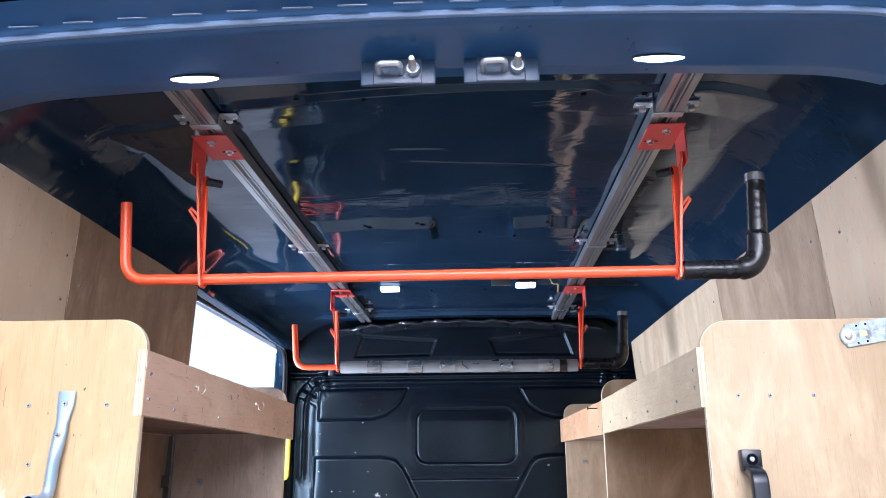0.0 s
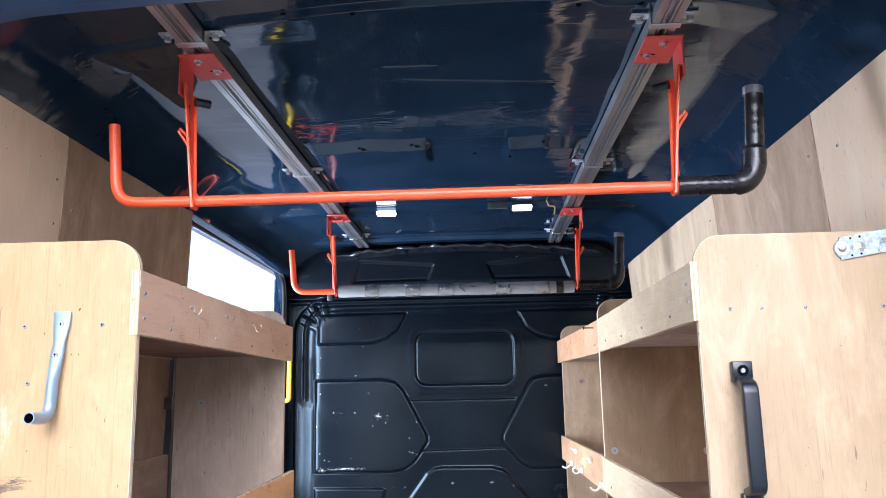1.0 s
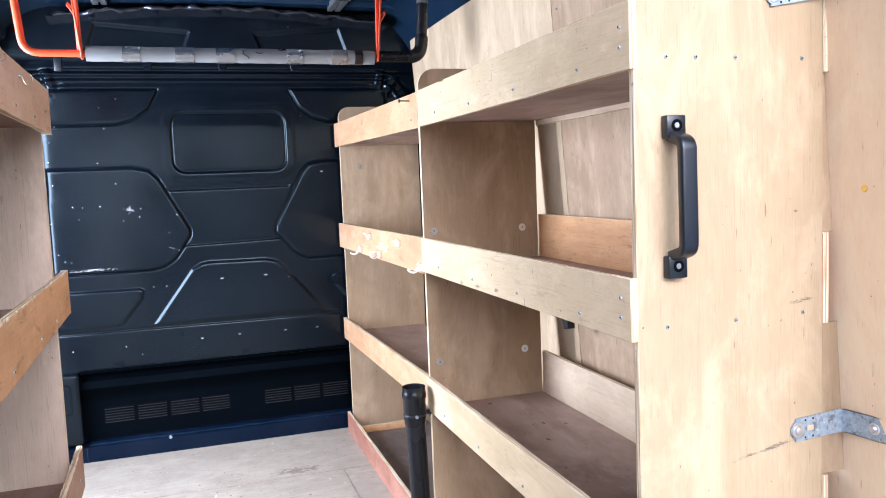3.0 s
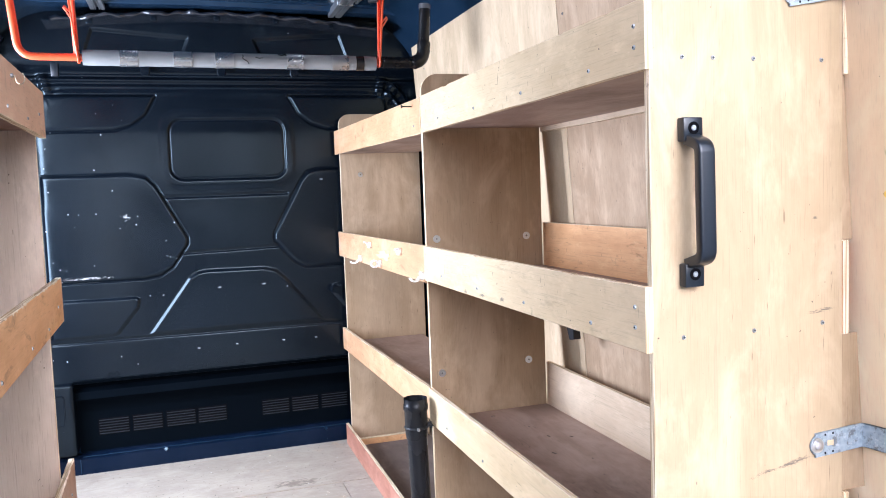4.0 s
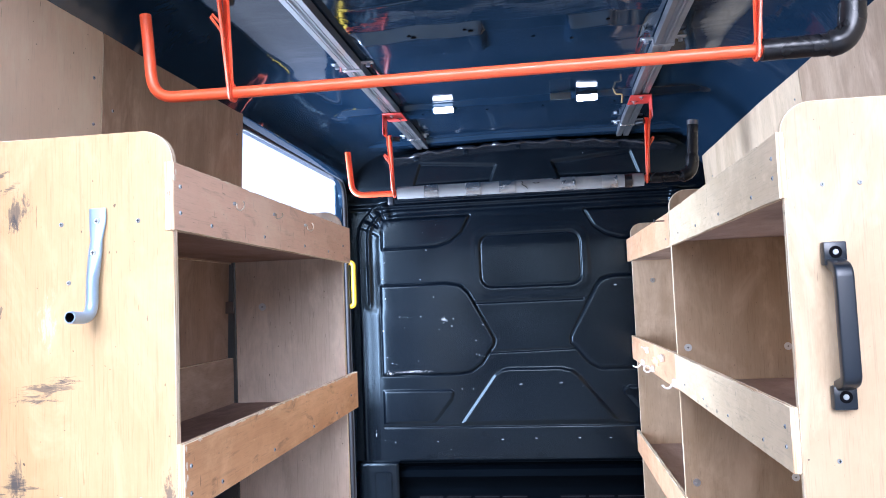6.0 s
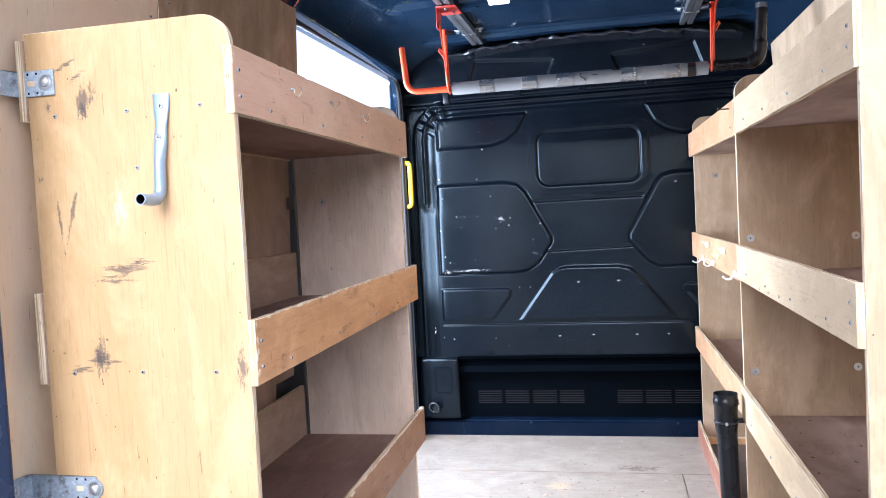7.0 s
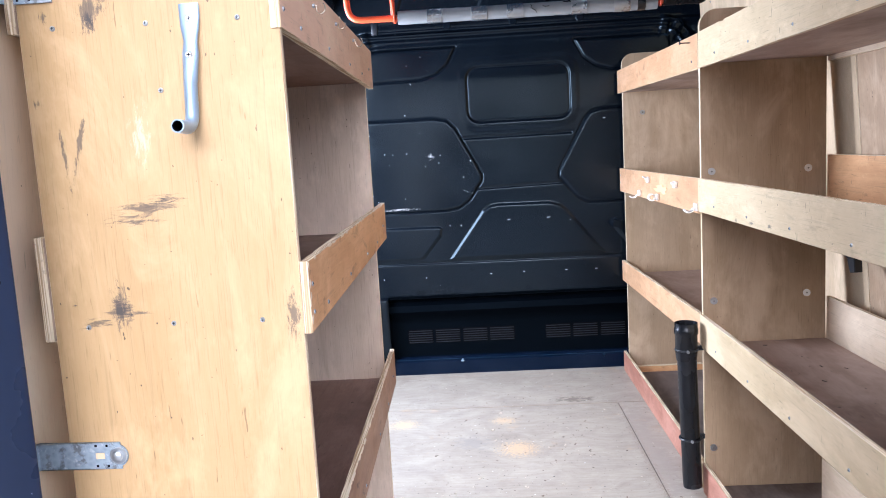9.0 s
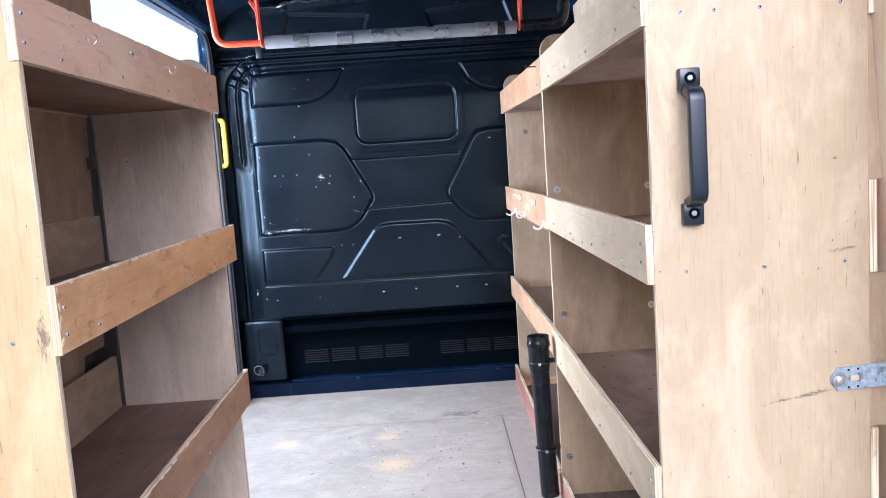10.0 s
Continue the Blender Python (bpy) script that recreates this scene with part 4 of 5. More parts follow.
part("lower_recess", bm, BULK_SHADE, bulkhead)
bm = bmesh.new()
box(bm, -0.97, -0.745, 3.100, 3.30, 0.10, 0.447, 0.020, segments=3)
rim = rounded(-0.880, -0.788, 0.250, 0.392, 0.014)
tube(bm, [(px, 3.0995, pz) for px, pz in rim + rim[:1]], 0.0035, 6, caps=False)
part("corner_block", bm, BULK, bulkhead)
part("corner_block", box(bmesh.new(), 0.90, 0.97, 3.100, 3.30, 0.10, 0.447, 0.012), BULK, bulkhead)
slot = mesh("vent_slat", prism(bmesh.new(), [(0.0, -0.0016), (-0.0060, -0.0026), (-0.0064, -0.0002), (0.0, 0.0010)], "x", -0.066, 0.066, 0.0008), painted("dark_slat", (0.006, 0.009, 0.013), 0.38))
back = mesh("vent_back", box(bmesh.new(), -0.070, 0.070, -0.0015, 0.0, -0.040, 0.040), DARK)
for xc in (-0.590, -0.437, -0.283, -0.134, 0.178, 0.328, 0.480):
    vent = piece("vent", back, pose(xc, 3.2, 0.204), bulkhead)
    ORIGIN[vent.name] = Vector((xc, 3.2, 0.204))
    for k in range(6):
        piece("vent_slat", slot, pose(xc, 3.199, 0.1715 + k * 0.013), vent)
sill = bmesh.new()
prism(sill, [(3.14, 0.0), (3.146, 0.070), (3.160, 0.082), (3.19, 0.090), (3.21, 0.09), (3.21, 0.0)], "x", -0.97, 0.97)
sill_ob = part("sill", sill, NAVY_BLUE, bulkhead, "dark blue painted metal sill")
bm = cyl(bmesh.new(), (0, 0, -0.010), (0, 0, 0.012), 0.014, 0.008, seg=16)
cyl(bm, (0, 0, 0.012), (0, 0, 0.017), 0.006, 0.004, seg=12)
bump = mesh("sill_clip", bm, NAVY)
for x in (-0.36, 0.42):
    piece("sill_clip", bump, pose(x, 3.150, 0.070, 70, 0, 0), sill_ob)
edge_line = [(x, 3.153 + 0.0012 * math.sin(37 * x) + 0.0008 * math.sin(91 * x), 0.081 + 0.0010 * math.sin(53 * x + 1)) for x in np.linspace(-0.73, 0.90, 70)]
part("sill_edge", tube(bmesh.new(), edge_line, 0.0024, 6), NAVY, sill_ob, "glossy rolled edge of the sill")
part("sill_joint", box(bmesh.new(), -0.742, -0.738, 3.136, 3.15, 0.0, 0.075), NAVY, sill_ob)
part("lower_closure", box(bmesh.new(), -1.0, 1.06, 3.30, 3.35, -0.2, 2.16), NAVY, bulkhead)


def ledge(u, s):
    y = 2.875 + 0.18 * s
    z = 2.112 - 0.055 * (u / 0.75) ** 2 - 0.012 * s + 0.004 * np.sin(31 * u) * (1 - s) + 0.003 * np.sin(67 * u + 2) * (1 - s) - 0.010 * np.exp(-(s / 0.08) ** 2)
    return u, y - 0.004 * np.sin(47 * u) * (1 - s) - 3.1, z


LEDGE = painted("wrinkled_black_trim", (0.010, 0.012, 0.016), 0.13, 0.4, (0.3, 0.3, 0.32), ripple=0.5, coat=0.5)
me = grid(-0.74, 0.78, 180, 0, 1, 24, ledge)
me.materials.append(LEDGE)
ob = new("roof_ledge", me)
ob.parent = bulkhead
ORIGIN[ob.name] = Vector((0, 3.1, 0))
bead = [(u, 2.868 + 0.006 * math.sin(29 * u) + 0.003 * math.sin(71 * u), 2.100 - 0.055 * (u / 0.75) ** 2 + 0.004 * math.sin(37 * u + 1) + 0.002 * math.sin(90 * u)) for u in np.linspace(-0.70, 0.74, 140)]
part("rolled_edge", tube(bmesh.new(), bead, [0.009 + 0.004 * math.sin(0.31 * k) * math.sin(0.77 * k) for k in range(140)], 12), LEDGE, bulkhead, "wrinkled shiny black edge")
lug = mesh("ledge_lug", box(bmesh.new(), -0.014, 0.014, -0.006, 0.006, -0.03, 0.0, 0.004, segments=2), BULK)
for x in (-0.55, -0.29, -0.02, 0.24, 0.49):
    piece("ledge_lug", lug, pose(x, 2.885, 2.10 - 0.055 * (x / 0.75) ** 2), ob)

tab_me = mesh("panel_tab", prism(bmesh.new(), [(-0.020, 0.028), (-0.020, -0.010), (-0.012, -0.022), (0.012, -0.022), (0.020, -0.010), (0.020, 0.028)], "y", -0.008, 0.004, 0.003), BULK)
for x in (-0.345, -0.005, 0.337):
    piece("panel_tab", tab_me, pose(x, 3.078, 1.874), panel_ob)

# ---- outside ----
ground = tagged(part("ground", box(bmesh.new(), -600, 600, -600, 600, -0.72, -0.68), CONCRETE), "grey worn concrete yard outside the van", "ground", kind="structure")
depot = thing("warehouse", (-16, 32, -0.68), "cream clad warehouse seen through the side door", "building")
part("cladding", box(bmesh.new(), -32, -4, 32, 44, -0.68, 4.0, 0.05), CLADDING, depot)
part("roof", prism(bmesh.new(), [(31.7, 4.0), (44.3, 4.0), (38, 5.0)], "x", -32.2, -3.8), CONCRETE, depot)

# unseen dark block behind the camera, added to keep low sky out of reflections
sky_block = tagged(part("backdrop", box(bmesh.new(), -60, 60, -24, -18, -0.68, 4.4, 0.2), painted("dark_sky_block", (0.045, 0.060, 0.035), 0.9, 1.5, (0.09, 0.11, 0.06))), "unseen dark block behind the camera that cuts off low sky", "backdrop", kind="structure")

# ---- shelving units ----
RAW = painted("raw_splintered_wood", (0.66, 0.56, 0.42), 0.85, 0.8, (0.40, 0.30, 0.20))
chip_rng = random.Random(12)
CHIPS = []
for k in range(5):
    rim = [(chip_rng.uniform(0.5, 1.2) * math.cos(a), chip_rng.uniform(0.3, 1.1) * math.sin(a)) for a in (2 * math.pi * q / 9 for q in range(9))]
    CHIPS.append(mesh("chip", prism(bmesh.new(), rim, "x", -0.5, 0.5), RAW))


def worn_chips(lip, x, y0, y1, z, count):
    """Pale splintered spots along the upper edge of a lip, and at its rear end."""
    for i in range(count):
        end = i % 5 == 0
        y = chip_rng.uniform(y0 - 0.002, y0 + 0.004) if end else chip_rng.uniform(y0, y1)
        zc = z - (chip_rng.uniform(0.0, 0.10) if end else chip_rng.uniform(0.0, 0.0025))
        w, h = (0.0030, chip_rng.uniform(0.004, 0.010)) if end else (chip_rng.uniform(0.004, 0.020), chip_rng.uniform(0.0018, 0.0045))
        piece("chip", chip_rng.choice(CHIPS), pose(x - 0.0005, y, zc) @ Matrix.Diagonal((0.0022, w, h, 1)), lip)


left = thing("shelving_unit", (-0.70, 0.74, 0), "three-tier plywood shelving unit with a yellow varnished end panel, empty", "shelving", "plywood shelving")
near = end_panel("end_panel", left, -0.500, -0.900, 0.110, 0.1255, 1.612, YELLOW_PLY, "yellow varnished plywood end panel with black scuffs")
far = end_panel("end_panel", left, -0.520, -0.888, 1.364, 1.379, 1.612, INNER_LEFT, "grey-brown plywood end panel")
screws(near, SCREW, TO_REAR, [(-0.703, 0.110, 1.460), (-0.563, 0.110, 1.460), (-0.847, 0.110, 1.461), (-0.707, 0.110, 0.999), (-0.565, 0.110, 0.998), (-0.845, 0.110, 0.998),
                              (-0.700, 0.110, 0.520), (-0.565, 0.110, 0.520), (-0.690, 0.110, 1.36)])
screws(far, WASHER, TO_REAR, [(-0.813, 1.364, 1.309)])
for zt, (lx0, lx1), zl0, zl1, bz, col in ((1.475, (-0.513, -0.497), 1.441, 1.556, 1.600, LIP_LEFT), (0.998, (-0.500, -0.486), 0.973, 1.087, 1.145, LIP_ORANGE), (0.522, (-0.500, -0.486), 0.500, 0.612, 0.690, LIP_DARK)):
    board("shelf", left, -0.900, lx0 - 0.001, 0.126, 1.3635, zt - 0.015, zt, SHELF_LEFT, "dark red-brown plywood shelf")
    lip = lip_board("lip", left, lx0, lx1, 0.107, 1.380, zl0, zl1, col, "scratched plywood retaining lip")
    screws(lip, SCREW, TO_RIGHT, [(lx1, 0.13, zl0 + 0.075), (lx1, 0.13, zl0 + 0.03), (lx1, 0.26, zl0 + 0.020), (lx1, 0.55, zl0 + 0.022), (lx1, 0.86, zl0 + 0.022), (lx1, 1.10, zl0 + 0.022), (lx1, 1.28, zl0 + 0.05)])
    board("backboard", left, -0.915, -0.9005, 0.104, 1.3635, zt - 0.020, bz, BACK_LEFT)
    worn_chips(lip, lx1, 0.112, 1.37, zl1, {1.475: 6, 0.998: 34, 0.522: 70}[zt])
lip = lip_board("lip", left, -0.500, -0.486, 0.107, 1.378, 0.0, 0.105, LIP_RED, "red-brown plywood retaining lip")
board("shelf", left, -0.915, -0.501, 0.126, 1.3635, 0.004, 0.019, SHELF_PLY)

# the unit stands a little askew
SKEW = 0.026
for ob in left.children_recursive:
    if ob.data.users == 1:
        ob.data.transform(Matrix(((1, -SKEW, 0, -SKEW * 0.63), (0, 1, 0, 0), (0, 0, 1, 0), (0, 0, 0, 1))))
    else:
        ob.location.x -= SKEW * (ob.location.y + 0.63)

right = thing("shelving_unit", (0.71, 1.68, 0), "two-bay plywood shelving unit with pale end panel, empty", "shelving", "plywood shelving")
near = end_panel("end_panel", right, 0.529, 0.9325, 0.306, 0.3215, 1.628, PINK_PLY, "pale birch plywood end panel")
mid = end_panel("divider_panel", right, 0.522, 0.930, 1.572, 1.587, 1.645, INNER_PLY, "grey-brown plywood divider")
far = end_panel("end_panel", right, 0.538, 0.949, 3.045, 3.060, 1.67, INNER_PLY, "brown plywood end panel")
screws(near, SCREW, TO_REAR, [(0.593, 0.306, 1.480), (0.654, 0.306, 1.480), (0.737, 0.306, 1.480), (0.884, 0.306, 1.480), (0.589, 0.306, 1.007), (0.735, 0.306, 1.006), (0.886, 0.306, 1.007), (0.70, 0.306, 0.535)])
screws(mid, WASHER, TO_REAR, [(0.573, 1.572, 1.119), (0.575, 1.572, 0.680), (0.884, 1.572, 0.694), (0.888, 1.572, 1.114), (0.568, 1.572, 0.159)])
screws(far, WASHER, TO_REAR, [(0.654, 3.045, 1.370)])
for zt, (lx0, lx1), zl0, zl1, bz in ((1.487, (0.520, 0.535), 1.459, 1.575, 1.612), (1.012, (0.513, 0.527), 0.987, 1.099, 1.155), (0.535, (0.513, 0.527), 0.520, 0.634, 0.680)):
    board("shelf", right, lx1 + 0.001, 0.932, 0.322, 1.5715, zt - 0.015, zt, SHELF_PLY, "red-brown plywood shelf")
    lip = lip_board("lip", right, lx0, lx1, 0.303, 1.580, zl0, zl1, LIP_RIGHT, "pale plywood retaining lip with chipped edge")
    screws(lip, SCREW, TO_LEFT, [(lx0, 0.335, zl0 + 0.075), (lx0, 0.335, zl0 + 0.04), (lx0, 0.49, zl0 + 0.025), (lx0, 0.80, zl0 + 0.025), (lx0, 1.10, zl0 + 0.025), (lx0, 1.40, zl0 + 0.03)])
    board("backboard", right, 0.9330, 0.9475, 0.3045, 1.5715, zt - 0.031, bz, LIP_ORANGE if zt > 0.9 and zt < 1.2 else PALE_PLY["y"])
for zt, zl0, zl1, rise, col in ((1.490, 1.457, 1.572, 0.016, LIP_FAR), (1.005, 0.978, 1.098, -0.010, LIP_FAR), (0.535, 0.525, 0.632, -0.030, LIP_FAR)):
    board("shelf", right, 0.534, 0.929, 1.5875, 3.0445, zt - 0.015, zt, SHELF_PLY)
    lip = lip_board("lip", right, 0.518, 0.532, 1.5815, 3.070, zl0, zl1, col, "orange-brown plywood retaining lip", warp=rise)
    screws(lip, SCREW, TO_LEFT, [(0.518, 3.05, zl0 + rise + 0.05), (0.518, 3.05, zl0 + rise + 0.085), (0.518, 1.65, zl0 + 0.03)])
lip_board("lip", right, 0.514, 0.528, 1.600, 3.075, 0.0, 0.106, LIP_RED, "red-brown plywood retaining lip at the floor")
lip_board("lip", right, 0.514, 0.528, 0.306, 1.570, 0.0, 0.106, LIP_RED, "red-brown plywood retaining lip at the floor")
board("shelf", right, 0.530, 0.929, 0.322, 1.5715, 0.003, 0.018, SHELF_SHADE)
board("shelf", right, 0.530, 0.929, 1.588, 3.0445, 0.003, 0.018, SHELF_SHADE)
board("backboard", right, 0.864, 0.879, 0.322, 1.440, 0.018, 0.165, PALE_PLY["y"])
for z0, z1 in ((1.156, 1.455), (0.681, 0.980), (0.020, 0.503)):
    # filler strips added behind the end panel, closing the bright gap to the leaning wall
    edge = [(0.9328, z0), (1.040 - 0.066 * z0, z0), (1.040 - 0.066 * z1, z1), (0.9328, z1)]
    part("scribe_strip", prism(bmesh.new(), edge, "y", 0.314, 0.3210), INNER_PLY, right)

# ---- steel straps that tie the panels to the walls ----


def strap(s, x_bolt, y, z, x_bend, tab, slope=0.0, square=False):
    """A flat galvanised strap bolted to a panel, with its far end folded back along the wall."""
    ob = thing("fixing_strap", (x_bolt, y, z), "galvanised steel fixing strap bolted to a plywood end panel", "bracket", "fixing straps")
    h = 0.0225
    bm = bmesh.new()
    end = x_bolt - s * (0.016 if square else 0.004)
    line = [(end, y - 0.0028), (x_bend - s * 0.004, y - 0.0028), (x_bend + s * 0.001, y - 0.006), (x_bend + s * 0.004, y - 0.011), (x_bend + s * (0.006 + 0.10 * tab), y - tab)]
    prism(bm, line + [(px - s * (0.0 if k < 2 else 0.0026), py + (0.0028 if k < 2 else 0.0)) for k, (px, py) in reversed(list(enumerate(line)))], "z", z - h, z + h, 0.0005)
    for v in bm.verts:
        v.co.z += slope * max(0.0, s * (v.co.x - x_bolt))
    if not square:
        cyl(bm, (x_bolt + s * 0.004, y - 0.0029, z), (x_bolt + s * 0.004, y, z), 0.0195, seg=28)
    body = part("strap", bm, GALV, ob)
    bolt = cyl(bmesh.new(), (x_bolt, y - 0.0028, z), (x_bolt, y - 0.0046, z), 0.0145, 0.0135, seg=24)
    cyl(bolt, (x_bolt, y - 0.0046, z), (x_bolt, y - 0.0085, z), 0.0085, 0.0072, seg=20)
    cyl(bolt, (x_bolt, y - 0.0085, z), (x_bolt, y - 0.0100, z), 0.0072, 0.0040, seg=20)
    part("bolt", bolt, STEEL, ob)

    def hole(dx, dz, w, hh, mat):
        zc = z + dz + slope * dx
        part("slot" if w > 0.006 else "hole", box(bmesh.new(), x_bolt + s * (dx - w), x_bolt + s * (dx + w), y - 0.0033, y - 0.0027, zc - hh, zc + hh, 0.0003), mat, body)
    hole(0.030, 0.0, 0.0075, 0.0050, LIP_RIGHT)
    for dx, dz in ((0.018, 0.017), (0.036, 0.017), (0.018, -0.017), (0.036, -0.017)):
        hole(dx, dz, 0.0020, 0.0020, DARK)

    def on_tab(f, dz):
        return Vector((x_bend + s * (0.004 + (0.002 + 0.10 * tab) * f), y - 0.011 - (tab - 0.011) * f, z + dz + slope * abs(x_bend - x_bolt)))
    p = on_tab(0.42, 0.0)
    part("bolt", cyl(cyl(bmesh.new(), p, p - Vector((s * 0.004, 0, 0)), 0.0120, 0.0110, seg=20), p - Vector((s * 0.004, 0, 0)), p - Vector((s * 0.008, 0, 0)), 0.0075, 0.0050, seg=16), STEEL, ob)
    p = on_tab(0.75, 0.0)
    part("slot", box(bmesh.new(), p.x - s * 0.0034, p.x - s * 0.0012, p.y - 0.009, p.y + 0.009, p.z - 0.005, p.z + 0.005), LIP_RIGHT, body)
    return ob


strap(-1, -0.819, 0.109, 0.786, -0.952, 0.075, 0.02)
strap(-1, -0.858, 0.109, 1.522, -0.915, 0.100, 0.0, True)
strap(1, 0.871, 0.305, 0.780, 0.978, 0.150, 0.06)
strap(1, 0.816, 0.305, 1.593, 0.926, 0.130, 0.17)
inner = thing("fixing_strap", (-0.93, 1.35, 1.31), "dark steel bracket behind the shelf", "bracket", "fixing straps")
part("strap", box(bmesh.new(), -0.962, -0.915, 1.326, 1.334, 1.292, 1.330, 0.001), painted("brown_steel", (0.12, 0.10, 0.09), 0.5), inner)

# ---- bent tube hook on the yellow panel ----
hook = thing("tube_hook", (-0.63, 0.109, 1.40), "grey steel tube hook with flattened screwed top", "hook")
path = [(-0.627, 0.1065, 1.488), (-0.627, 0.1065, 1.470), (-0.628, 0.106, 1.452), (-0.628, 0.104, 1.432), (-0.629, 0.102, 1.415), (-0.630, 0.100, 1.395), (-0.631, 0.0985, 1.378)]
path += fillet([(-0.632, 0.098, 1.370), (-0.634, 0.097, 1.303), (-0.636, 0.040, 1.306)], 0.046, 10)
path = [Vector(p) for p in path]
widths = [0.0155, 0.0155, 0.0140, 0.0105, 0.0125, 0.0115, 0.0105] + [0.0100] * 20
depths = [0.0022, 0.0025, 0.0035, 0.0060, 0.0055, 0.0085, 0.0100] + [0.0100] * 20
bm = bmesh.new()
for shrink, index in ((1.0, 0), (0.80, 1)):
    rings, side = [], Vector((1, 0, 0))
    for k, p in enumerate(path):
        d = (path[min(k + 1, len(path) - 1)] - path[max(k - 1, 0)]).normalized()
        side = (side - d * side.dot(d)).normalized()
        up = d.cross(side)
        rings.append([bm.verts.new(p + (side * math.cos(a) * widths[k] + up * math.sin(a) * depths[k]) * shrink) for a in (2 * math.pi * q / 20 for q in range(20))])
    for a, b in zip(rings, rings[1:]):
        for q in range(20):
            bm.faces.new((a[q], a[(q + 1) % 20], b[(q + 1) % 20], b[q])).material_index = index
    if not index:
        bm.faces.new(rings[0][::-1])
        outer = rings[-1]
    else:
        for q in range(20):
            bm.faces.new((outer[q], outer[(q + 1) % 20], rings[-1][(q + 1) % 20], rings[-1][q]))
bmesh.ops.translate(bm, verts=bm.verts, vec=(-0.007, 0, -0.004))
part("bent_tube", bm, [TUBE_STEEL, DARK], hook)
screws(hook, screw_mesh(0.0058, STEEL), TO_REAR, [(-0.634, 0.1040, 1.462), (-0.636, 0.0955, 1.408)])

# ---- black pull handle on the pale panel ----
pull = thing("pull_handle", (0.600, 0.3065, 1.239), "black plastic pull handle screwed to a plywood panel", "handle")
bm = bmesh.new()
path = fillet([(0.600, 0.2945, 1.343), (0.600, 0.2585, 1.331), (0.600, 0.2555, 1.147), (0.600, 0.2945, 1.135)], 0.018, 6)
rings = []
for k, p in enumerate(path):
    d = (path[min(k + 1, len(path) - 1)] - path[max(k - 1, 0)]).normalized()
    up = d.cross(Vector((1, 0, 0)))
    ring = []
    for a in (2 * math.pi * m / 20 for m in range(20)):
        c, s = math.cos(a), math.sin(a)
        ring.append(bm.verts.new(p + Vector((1, 0, 0)) * math.copysign(abs(c) ** 0.3, c) * 0.0150 + up * math.copysign(abs(s) ** 0.3, s) * 0.0092))
    rings.append(ring)
for a, c in zip(rings, rings[1:]):
    for m in range(20):
        bm.faces.new((a[m], a[(m + 1) % 20], c[(m + 1) % 20], c[m]))
part("grip", bm, HANDLE_BLACK, pull)
for z in (1.361, 1.117):
    s = 1 if z > 1.24 else -1
    bm = bmesh.new()
    box(bm, 0.581, 0.619, 0.2865, 0.3060, z - 0.022, z + 0.018, 0.003, segments=2)
    pad = part("mount", bm, HANDLE_BLACK, pull)
    part("recess", cyl(bmesh.new(), (0.600, 0.2857, z), (0.600, 0.2867, z), 0.0105, seg=18), DARK, pad)
    part("screw", cyl(bmesh.new(), (0.600, 0.2845, z), (0.600, 0.2860, z), 0.0040, 0.0052, seg=14), SCREW_STEEL, pad, "bright screw head")

# ---- cup hooks on the brown lip ----
bm = bmesh.new()
tube(bm, [(0, 0, 0), (0.009, 0, 0)] + [(0.019 - 0.010 * math.cos(a), -0.002 + 0.012 * math.sin(a) * 0.6, -0.003 + 0.012 * math.sin(a) - 0.003) for a in (radians(-20 - 13 * k) for k in range(18))], 0.0014, 8)
hook_me = mesh("wire", bm, painted("dull_brass_wire", (0.34, 0.29, 0.22), 0.35, metal=0.8))
for y, z, tilt in ((0.356, 1.514, 10), (0.580, 1.516, -15), (0.805, 1.512, 30)):
    cup = thing("cup_hook", (-0.497, y, z), "zinc cup hook screwed into a brown plywood lip", "hook", "cup hooks")
    piece("wire", hook_me, pose(-0.497, y, z, tilt, 0, 0) @ Matrix.Scale(0.78, 4), cup)
    part("collar", cyl(bmesh.new(), (-0.497, y, z), (-0.493, y, z), 0.0038, seg=12), SCREW_STEEL, cup)

# ---- white tool clips on the orange lip ----


def clip(y, z, turn, sweep, r):
    """A plastic tool clip: a foot on the lip and what is left of its curved jaw."""
    ob = thing("tool_clip", (0.5180, y, z), "broken white plastic tool clip on an orange plywood lip", "clip", "tool clips")
    part("base", box(bmesh.new(), 0.5040, 0.5180, y - 0.014, y + 0.014, z - 0.013, z + 0.013, 0.004, segments=2), WHITE, ob)
    steps = 12
    arc = [radians(turn + sweep * k / steps) for k in range(steps + 1)]
    bm = bmesh.new()
    rim = [(0.5020 - r + (r + 0.003) * math.cos(a), z + (r + 0.003) * math.sin(a)) for a in arc] + [(0.5020 - r + (r - 0.003) * math.cos(a), z + (r - 0.003) * math.sin(a)) for a in arc[::-1]]
    prism(bm, rim, "y", y - 0.010, y + 0.010, 0.001)
    part("jaw", bm, WHITE, ob)


clip(2.54, 0.992, -20, -120, 0.020)
clip(2.35, 1.060, 0, 90, 0.014)
clip(2.18, 0.996, 0, 350, 0.013)
clip(1.88, 1.062, 0, 60, 0.010)
clip(1.60, 1.000, -10, -150, 0.016)
glue = thing("glue_patch", (0.5170, 1.95, 1.03), "dried yellow glue patch on an orange lip", "residue")
bm = bmesh.new()
rng = random.Random(8)
rim = [(2.13 + 0.16 * rng.uniform(0.35, 1.0) * math.cos(a), 1.030 + 0.026 * rng.uniform(0.3, 1.0) * math.sin(a)) for a in (2 * math.pi * k / 22 for k in range(22))]
prism(bm, rim, "x", 0.5165, 0.5185)
